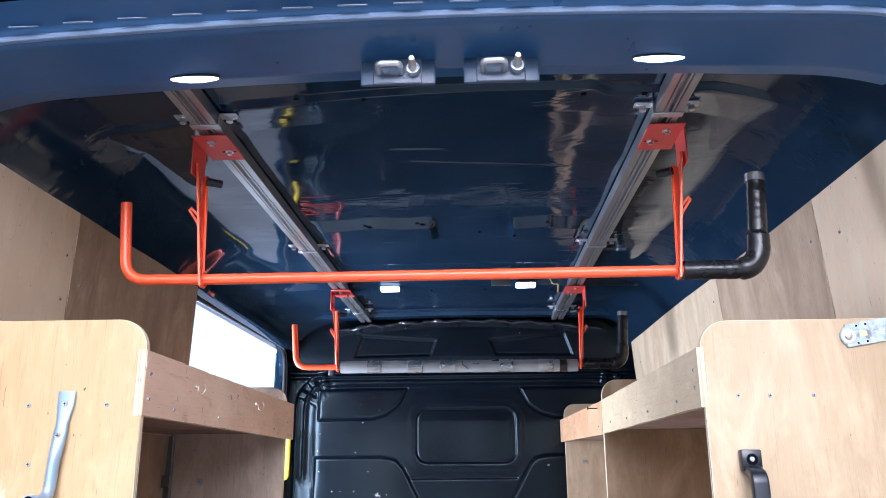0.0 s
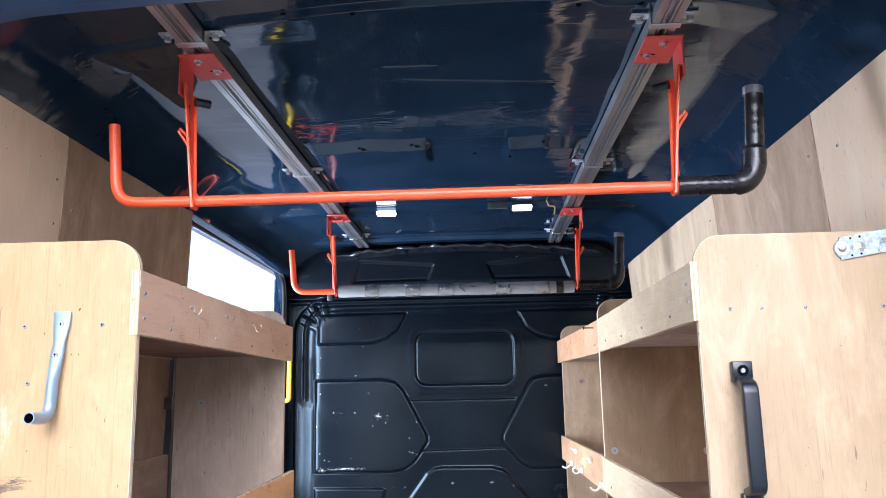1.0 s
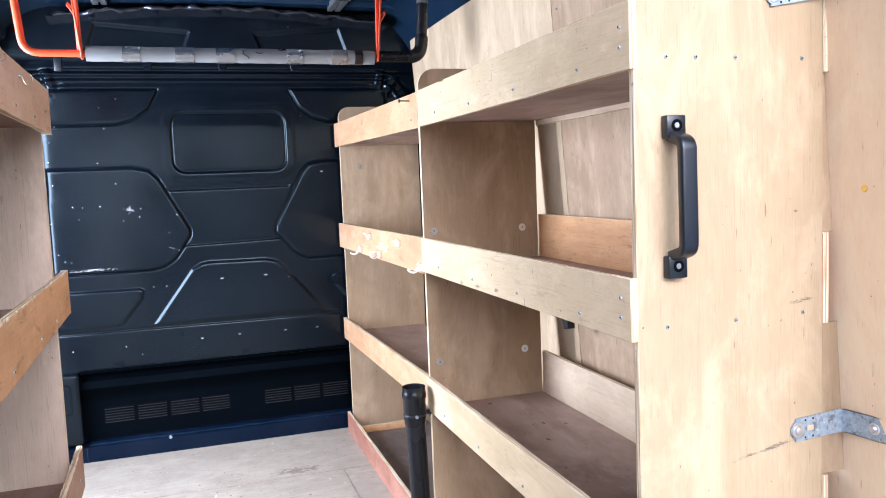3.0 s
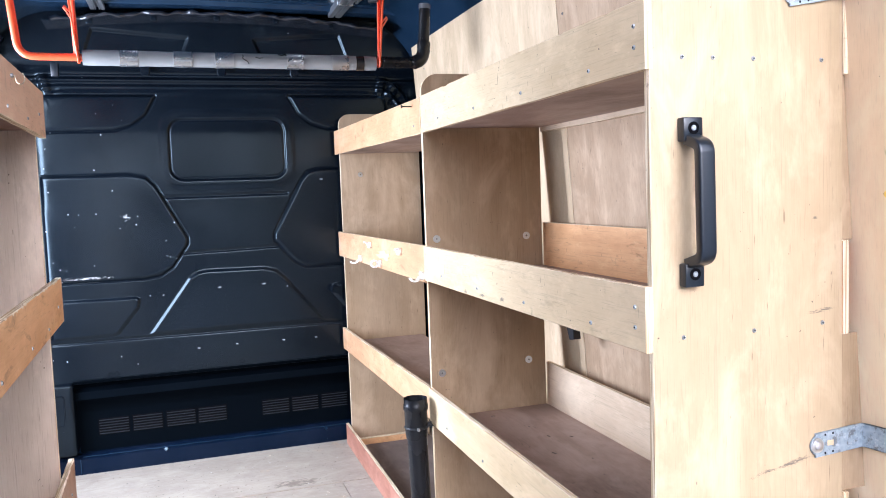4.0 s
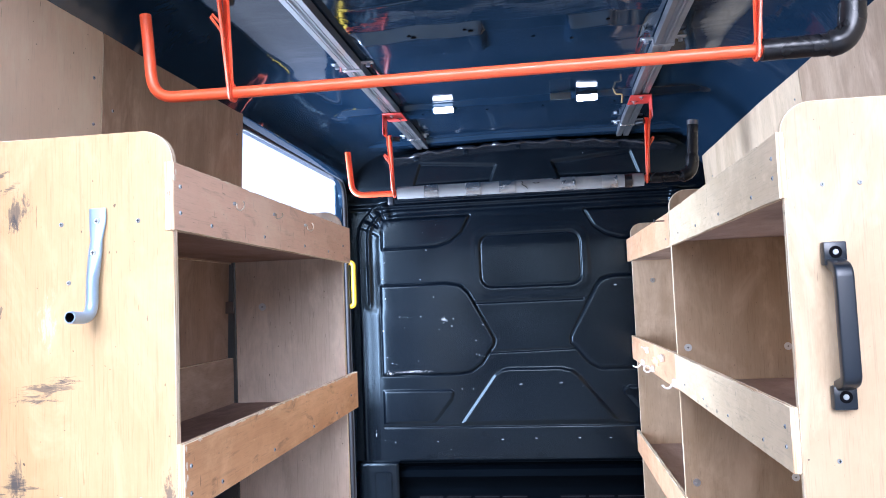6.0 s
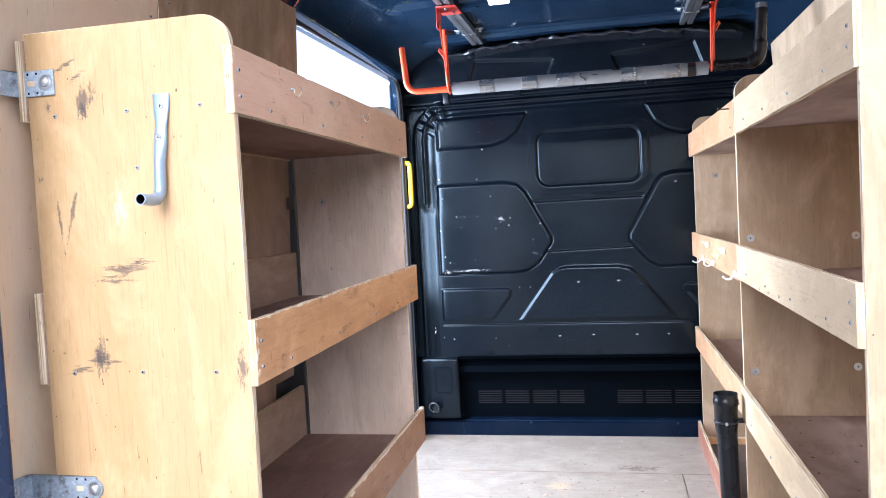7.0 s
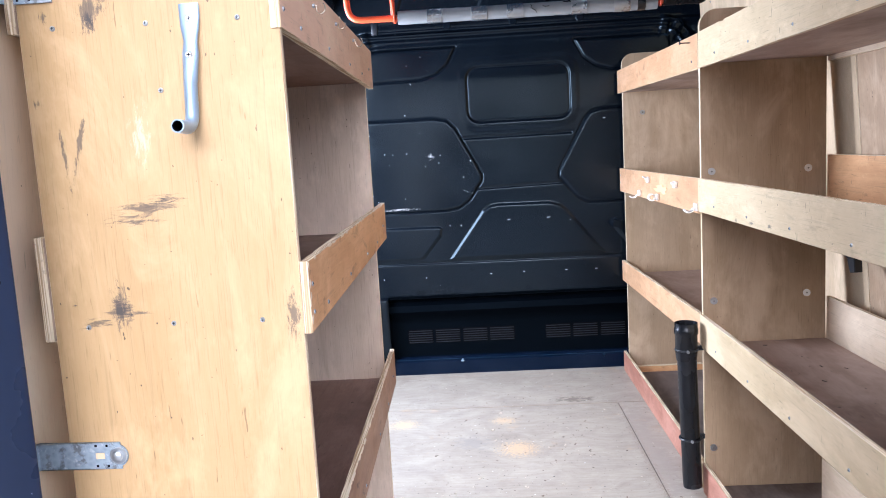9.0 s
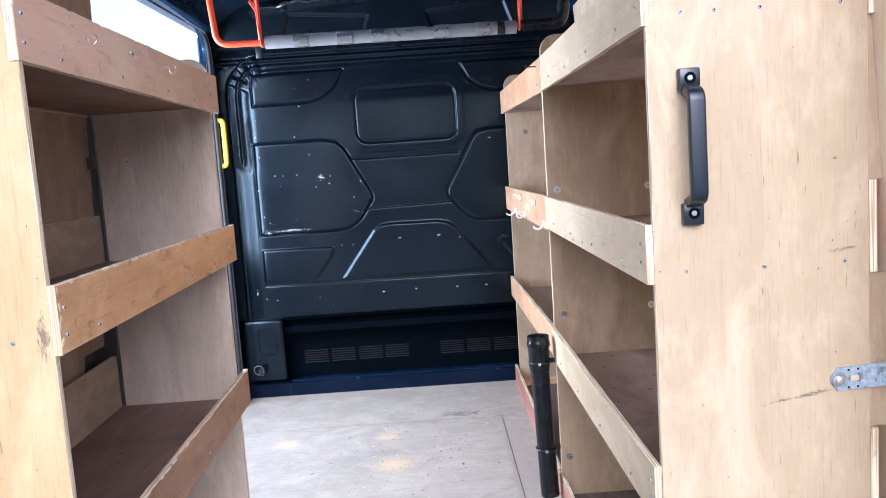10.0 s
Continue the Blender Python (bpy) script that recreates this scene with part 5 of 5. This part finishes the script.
part("patch", bm, painted("dried_glue", (0.68, 0.45, 0.22), 0.5), glue)
nail = thing("screw", (0.5180, 1.67, 1.552), "dark screw standing out of the shelf lip", "screw")
part("shank", cyl(bmesh.new(), (0.4840, 1.665, 1.552), (0.5190, 1.67, 1.552), 0.0022, seg=8), BLACK, nail)
part("head", cyl(bmesh.new(), (0.4810, 1.665, 1.552), (0.4840, 1.665, 1.552), 0.006, seg=10), BLACK, nail)

# ---- black pipe holder ----
holder = thing("pipe_holder", (0.462, 1.575, 0.0), "black plastic waste pipe strapped upright to the shelving", "pipe")
bm = bmesh.new()
tube(bm, [(0.474, 1.555, 0.030), (0.472, 1.555, 0.06), (0.461, 1.557, 0.495)], 0.0325, 28)
part("pipe", bm, PIPE, holder, "scuffed black plastic pipe")
bm = bmesh.new()
axis = [(0.4600, 1.557, z) for z in (0.482, 0.492, 0.512, 0.572, 0.576, 0.592, 0.596, 0.613)]
tube(bm, axis, [0.0335, 0.0350, 0.0370, 0.0370, 0.0400, 0.0400, 0.0380, 0.0380], 28, caps=False)
tube(bm, [(0.4600, 1.557, z) for z in (0.612, 0.572, 0.492, 0.482)], [0.0380, 0.0335, 0.0325, 0.001], 28, caps=False)
part("socket", bm, PIPE, holder)
for z, cx in ((0.520, 0.460), (0.205, 0.469)):
    bm = bmesh.new()
    ring = [(cx + 0.0365 * math.cos(a), 1.556 + 0.0365 * math.sin(a), z) for a in (2 * math.pi * k / 28 for k in range(28))]
    b = tube(bmesh.new(), ring + ring[:1], 0.0035, 8, caps=False)
    merge(bm, b)
    box(bm, 0.496, 0.520, 1.560, 1.574, z - 0.008, z + 0.008, 0.001)
    clamp = part("clamp", bm, BLACK, holder, "black pipe clamp")
    part("clamp_screw", cyl(bmesh.new(), (cx - 0.005, 1.521, z), (cx - 0.005, 1.512, z), 0.005, seg=10), STEEL, clamp)

# ---- roof rails ----


def rail(xn, xf):
    ob = thing("roof_rail", (xn, 1.5, 2.10), "ribbed aluminium rail bolted along the van roof", "rail", "roof rails")
    w = 0.029
    prof = [(-w, 2.130), (-w, 2.100), (-w + 0.016, 2.100), (-w + 0.016, 2.105), (-w + 0.019, 2.105), (-w + 0.019, 2.100), (-0.006, 2.100), (-0.006, 2.112), (0.006, 2.112), (0.006, 2.100),
            (w - 0.019, 2.100), (w - 0.019, 2.105), (w - 0.016, 2.105), (w - 0.016, 2.100), (w, 2.100), (w, 2.130)]
    bm = prism(bmesh.new(), prof, "y", 0.140, 2.87)
    for v in bm.verts:
        v.co.x += xn + (xf - xn) * (v.co.y - 0.165) / 2.7
    part("profile", bm, ALU, ob)
    slot = box(bmesh.new(), -0.005, 0.005, 0.142, 2.868, 2.1125, 2.114)
    for v in slot.verts:
        v.co.x += xn + (xf - xn) * (v.co.y - 0.165) / 2.7
    part("groove", slot, DARK, ob)
    for y in (0.352, 1.432, 2.62):
        x = xn + (xf - xn) * (y - 0.165) / 2.7
        bm = bmesh.new()
        box(bm, x - 0.034, x + 0.034, y - 0.011, y + 0.011, 2.0965, 2.0995, 0.0008)
        for s in (-1, 1):
            box(bm, x + s * 0.031, x + s * 0.034, y - 0.011, y + 0.011, 2.0975, 2.124, 0.0008)
            box(bm, x + s * 0.033, x + s * 0.072, y - 0.013, y + 0.013, 2.121, 2.125, 0.0008)
        c = part("clamp", bm, STEEL, ob, "bright zinc saddle clamp")
        for s in (-1, 1):
            b = cyl(bmesh.new(), (x + s * 0.054, y, 2.121), (x + s * 0.054, y, 2.119), 0.012, seg=18)
            cyl(b, (x + s * 0.054, y, 2.119), (x + s * 0.054, y, 2.108), 0.008, seg=6)
            part("bolt", b, STEEL, c)


rail(-0.518, -0.512)
rail(0.520, 0.508)

# ---- hanging pipe racks ----


def rack(y, z, xl, xr, taped):
    label = "orange steel hanging rack bar with grey foam sleeve and taped ends" if taped else "orange steel hanging rack bar with black taped elbow"
    ob = thing("hanging_rack", (0, y, z), label, "rack", "hanging racks")
    bm = bmesh.new()
    tube(bm, fillet([(xl - 0.198, y, z + 0.188), (xl - 0.182, y, z + 0.002), (xl, y, z), (xr + 0.02, y, z + 0.001)], 0.055, 8), 0.0125, 18)
    part("bar", bm, ORANGE, ob, "orange powder-coated steel tube")
    bm = bmesh.new()
    path = fillet([(xr + 0.010, y, z + 0.001), (xr + 0.178, y, z + 0.002), (xr + 0.192, y, z + 0.212)], 0.055, 8)
    dense = []
    for a, b in zip(path, path[1:]):
        steps = max(1, int((b - a).length / 0.006))
        dense += [a.lerp(b, k / steps) for k in range(steps)]
    tube(bm, dense + [path[-1]], [0.0205 + 0.0016 * random.random() + (0.004 if 20 < k < 34 else 0) for k in range(len(dense) + 1)], 16)
    elbow = part("taped_elbow", bm, TAPE_BLACK, ob, "elbow wrapped in shiny black tape")
    part("tape_end", cyl(bmesh.new(), (xr + 0.1910, y, z + 0.206), (xr + 0.1925, y, z + 0.224), 0.0225, seg=16), TAPE_GREY, elbow)
    if taped:
        bm = bmesh.new()
        n = 60
        tube(bm, [(xl + 0.012 + (xr - xl - 0.024) * k / n, y, z - 0.004 * k / n) for k in range(n + 1)], [0.0255 + 0.0012 * random.random() for k in range(n + 1)], 20)
        sleeve = part("foam_sleeve", bm, FOAM, ob, "grey foam pipe sleeve")
        for x0, w in ((0.124, 0.060), (0.292, 0.062), (0.426, 0.064), (0.667, 0.060), (0.827, 0.062)):
            x = xl + (xr - xl) * x0
            part("tape_band", tube(bmesh.new(), [(x + w * k / 4, y, z - 0.004 * x0) for k in range(5)], [0.0272 + 0.001 * random.random() for k in range(5)], 20), TAPE_GREY, sleeve)
        x = xl + (xr - xl) * 0.914
        part("tape_band", tube(bmesh.new(), [(x, y, z - 0.004), (x + 0.03, y, z - 0.004)], 0.0275, 20), TAPE_BLACK, sleeve, "black tape band")
        # cracks and a torn corner in the sleeve
        for x0, line in ((0.516, ((0.0, 42), (0.004, 28), (-0.001, 12), (0.007, -2), (0.018, -14), (0.022, -34))), (0.560, ((0.0, 20), (0.012, 12), (0.026, 16))),
                         (0.638, ((0.0, 52), (0.014, 44), (0.022, 56), (0.030, 46)))):
            x = xl + (xr - xl) * x0
            pts = [(x + dx, y - 0.0266 * math.cos(radians(a)), z - 0.002 + 0.0266 * math.sin(radians(a))) for dx, a in line]
            part("crack", tube(bmesh.new(), pts, 0.0013 if x0 < 0.6 else 0.0026, 6), DARK, sleeve)
    for xc, s in ((xl, -1), (xr, 1)):
        top = 2.10
        bm = bmesh.new()
        box(bm, xc - s * 0.052, xc + s * 0.032, y - 0.062, y + 0.085, top - 0.007, top - 0.003, 0.0015)
        box(bm, xc + s * 0.030, xc + s * 0.034, y - 0.045, y + 0.040, top - 0.090, top - 0.003, 0.0015)
        plate = part("bracket", bm, RED, ob, "red painted steel bracket")
        for dx, dy in ((-0.005, -0.028), (-0.030, 0.030)):
            b = cyl(bmesh.new(), (xc + s * dx, y + dy, top - 0.007), (xc + s * dx, y + dy, top - 0.009), 0.010, seg=16)
            cyl(b, (xc + s * dx, y + dy, top - 0.009), (xc + s * dx, y + dy, top - 0.016), 0.0055, seg=6)
            part("bolt", b, STEEL, plate)
        part("adjusting_slot", box(bmesh.new(), xc - s * 0.045, xc - s * 0.012, y + 0.028, y + 0.033, top - 0.0076, top - 0.007), DARK, plate)
        for k, (x0, y0, x1, y1) in enumerate(((0.026, -0.020, 0.000, -0.016), (0.012, -0.004, 0.006, 0.002))):
            b = bmesh.new()
            lo, hi = Vector((xc + s * x1, y + y1, z - 0.020 if k == 0 else z - 0.004)), Vector((xc + s * x0, y + y0, top - (0.060 if k == 0 else 0.085)))
            d = hi - lo
            box(b, -0.0120, 0.0120, -0.003, 0.003, 0, d.length, 0.001, Matrix.Translation(lo) @ d.to_track_quat("Z", "Y").to_matrix().to_4x4())
            part("hanger_strap", b, ORANGE, ob)
        b = cyl(bmesh.new(), (xc, y - 0.026, top - 0.105), (xc - s * 0.028, y - 0.005, top - 0.105), 0.010, seg=14)
        part("clamp_knob", b, BLACK, ob)
        wire = [(xc + s * 0.008, y - 0.022, z + 0.110), (xc + s * 0.016, y - 0.024, z + 0.130), (xc + s * 0.034, y - 0.03, z + 0.158), (xc + s * 0.032, y - 0.028, z + 0.165), (xc + s * 0.010, y - 0.02, z + 0.140)]
        part("spring_clip", tube(bmesh.new(), wire, 0.003, 8), ORANGE, ob)
        ring = [(xc + s * 0.0, y + 0.0175 * math.cos(a), z + 0.0175 * math.sin(a)) for a in (2 * math.pi * k / 20 for k in range(21))]
        part("end_collar", tube(bmesh.new(), ring, 0.0035, 8, caps=False), ORANGE, ob)


rack(0.455, 1.767, -0.534, 0.538, False)
rack(2.105, 1.767, -0.518, 0.521, True)

# ---- lamps ----


def lamp(x, y, z, w, d):
    ob = thing("ceiling_lamp", (x, y, z), "lit white oblong interior roof lamp", "lamp", "roof lamps")
    def oval(bm, grow):
        for v in bm.verts:
            v.co.x, v.co.y = x + v.co.x * (w / 2 + grow), y + v.co.y * (d / 2 + grow)
        return bm
    part("housing", oval(cyl(bmesh.new(), (0, 0, z - 0.002), (0, 0, z + 0.030), 1.0, seg=32), 0.002), BLACK, ob)
    part("diffuser", oval(cyl(cyl(bmesh.new(), (0, 0, z - 0.0015), (0, 0, z - 0.004), 1.0, 0.98, seg=32), (0, 0, z - 0.004), (0, 0, z - 0.0075), 0.98, 0.6, seg=32), 0.0), LAMP_GLOW, ob, "glowing white diffuser")


lamp(-0.441, 0.074, 2.072, 0.094, 0.019)
lamp(0.436, 0.062, 2.080, 0.094, 0.019)
for x, y in ((-0.300, 2.135), (0.300, 2.100)):
    ob = thing("ceiling_lamp", (x, y, 2.122), "lit white box-shaped interior roof lamp", "lamp", "roof lamps")
    part("housing", box(bmesh.new(), x - 0.044, x + 0.044, y - 0.019, y + 0.019, 2.120, 2.140, 0.002, segments=2), BLACK, ob)
    part("diffuser", box(bmesh.new(), x - 0.042, x + 0.042, y - 0.024, y + 0.020, 2.105, 2.1235, 0.005, segments=3), LAMP_GLOW, ob, "glowing white diffuser")
tag = thing("paper_tag", (0.19, 2.07, 2.14), "creased paper tag stuck to the roof", "label")
part("sheet", prism(bmesh.new(), [(2.030, 2.098), (2.0308, 2.0974), (2.052, 2.112), (2.076, 2.137), (2.0752, 2.138), (2.0515, 2.1128)], "x", 0.150, 0.234, 0.0002), PAPER, tag)
wirehook = thing("wire_end", (0.42, 2.07, 2.12), "short bent yellow wire hanging from the roof", "wire")
part("wire", tube(bmesh.new(), fillet([(0.405, 2.08, 2.14), (0.415, 2.07, 2.112), (0.440, 2.07, 2.112), (0.436, 2.07, 2.075)], 0.01, 4), 0.0035, 8), painted("brass_wire", (0.45, 0.30, 0.12), 0.4), wirehook)

# ---- door latches in the header ----


def latch(x):
    ob = thing("door_latch", (x, 0.05, 2.067), "zinc rear door striker with bolt on a black plate", "latch", "door latches")
    m = pose(x, 0.058, 2.067, 84, 0, 0)

    def turned(bm):
        bmesh.ops.transform(bm, matrix=m, verts=bm.verts)
        return bm
    part("pocket", turned(box(bmesh.new(), -0.068, 0.072, -0.034, 0.062, -0.004, 0.004, 0.004, segments=2)), NAVY_POCKET, ob)
    part("plate", turned(box(bmesh.new(), -0.044, 0.046, -0.034, 0.026, 0.004, 0.008, 0.004, segments=2)), painted("grey_plate", (0.08, 0.10, 0.14), 0.4), ob)
    path = fillet([(-0.032, -0.012, 0.010), (-0.032, -0.012, 0.040), (0.008, -0.012, 0.040), (0.008, -0.012, 0.010)], 0.010, 5)
    part("striker_loop", turned(tube(bmesh.new(), path, 0.006, 12)), STEEL, ob)
    bm = cyl(bmesh.new(), (0.031, -0.010, 0.010), (0.031, -0.010, 0.022), 0.0125, seg=18)
    cyl(bm, (0.031, -0.010, 0.022), (0.031, -0.010, 0.052), 0.0085, 0.005, seg=14)
    part("bolt", turned(bm), STEEL, ob)


latch(-0.050)
latch(0.142)

# ---- yellow grab handle, lashing ring, knob ----
grab = thing("grab_handle", (-0.955, 3.0, 1.42), "bright yellow plastic grab handle on the door post", "handle")
part("grip", tube(bmesh.new(), fillet([(-0.978, 3.00, 1.535), (-0.938, 3.00, 1.530), (-0.938, 3.00, 1.300), (-0.978, 3.00, 1.295)], 0.020, 6), 0.0135, 14), YELLOW, grab)
for z in (1.535, 1.295):
    part("foot", box(bmesh.new(), -0.980, -0.966, 2.982, 3.018, z - 0.022, z + 0.022, 0.004, segments=2), YELLOW, grab)
ring = thing("lashing_ring", (-0.885, 3.05, 0.18), "steel lashing ring on the bulkhead corner", "ring")
pts = [(-0.885 + 0.026 * math.cos(a), 3.046 - 0.012 * math.sin(a), 0.180 + 0.028 * math.sin(a)) for a in (2 * math.pi * k / 28 for k in range(29))]
part("loop", tube(bmesh.new(), pts, 0.0032, 10, caps=False), painted("dull_ring_steel", (0.16, 0.17, 0.18), 0.4, metal=0.8), ring)
bm = cyl(bmesh.new(), (-0.872, 3.068, 0.168), (-0.872, 3.050, 0.168), 0.024, 0.018, seg=20)
part("boss", bm, BLACK, ring)
knob = thing("wall_peg", (0.49, 3.05, 0.80), "short round black peg on the bulkhead", "peg")
part("peg", cyl(bmesh.new(), (0.485, 3.082, 0.80), (0.485, 3.040, 0.80), 0.022, 0.016, seg=18), BULK, knob)
bracket = thing("socket_block", (-0.705, 2.95, 1.85), "small black catch above the bulkhead corner", "catch")
part("catch_body", box(bmesh.new(), -0.722, -0.690, 2.93, 2.96, 1.825, 1.885, 0.005, segments=2), BLACK, bracket)

# ---- sawdust and crumbs on the floor ----
rng = random.Random(5)


def litter(name, count, big, mat, label):
    bm = bmesh.new()
    for i in range(count):
        x, y = rng.gauss(-0.08, 0.30), rng.gauss(1.95, 0.48)
        if not (-0.46 < x < 0.44 and 0.3 < y < 3.1):
            continue
        s = rng.uniform(0.0012, big) * rng.uniform(0.4, 1.0)
        box(bm, -s, s, -s * rng.uniform(0.3, 0.9), s * 0.5, 0, s * 0.4, 0, pose(x, y, 0.0004, rng.uniform(-15, 15), rng.uniform(-15, 15), rng.uniform(0, 360)))
    return tagged(part(name, bm, mat), label, "debris", kind="stuff")


litter("sawdust", 100, 0.0075, painted("wood_crumbs", (0.52, 0.44, 0.34), 0.8), "pale wood crumbs and sawdust on the plywood floor")
litter("grit", 230, 0.0055, painted("dark_grit", (0.17, 0.125, 0.09), 0.8, 0.8, (0.40, 0.24, 0.12)), "dark grit and splinters scattered on the plywood floor")

# ---- splinters and crumbs on the shelves ----
CRUMB = painted("dark_splinter", (0.10, 0.075, 0.06), 0.8)
for x0, x1, y0, y1, z, count in ((0.57, 0.91, 0.36, 1.54, 0.535, 20), (0.57, 0.91, 0.36, 1.54, 1.012, 9), (-0.86, -0.56, 0.16, 1.33, 0.522, 9)):
    bm = bmesh.new()
    for i in range(count):
        s = rng.uniform(0.002, 0.0055)
        box(bm, -s * rng.uniform(0.8, 2.2), s, -s * rng.uniform(0.15, 0.4), s * 0.3, 0, s * 0.35, 0, pose(rng.uniform(x0, x1), rng.uniform(y0, y1), z + 0.0003, 0, 0, rng.uniform(0, 180)))
    tagged(part("splinters", bm, CRUMB), "dark splinters and crumbs on a red-brown plywood shelf", "debris", kind="stuff")

# ---- odds and ends ----
catch = thing("shelf_bracket", (0.92, 1.31, 0.86), "black plastic bracket fixed to the wall under a plywood shelf", "bracket")
part("bracket_body", prism(bmesh.new(), [(1.17, 0.945), (1.47, 0.945), (1.46, 0.862), (1.36, 0.838), (1.28, 0.846), (1.18, 0.866)], "x", 0.905, 0.9325, 0.002), BLACK, catch)
part("tongue", prism(bmesh.new(), [(1.345, 0.842), (1.325, 0.800), (1.295, 0.806), (1.300, 0.850)], "x", 0.895, 0.920, 0.002), BLACK, catch)
scrap = thing("paper_scrap", (0.66, 1.36, 0.019), "small white paper scrap on the bottom shelf", "scrap")
part("scrap", prism(bmesh.new(), [(0.62, 1.34), (0.67, 1.33), (0.70, 1.37), (0.66, 1.39)], "z", 0.0185, 0.0200), WHITE, scrap)
batten = thing("wood_offcut", (0.70, 2.98, 0.03), "red-brown wood offcut lying on the bottom shelf", "offcut")
board("batten", batten, 0.53, 0.90, 2.955, 2.985, 0.0185, 0.050, LIP_ORANGE)
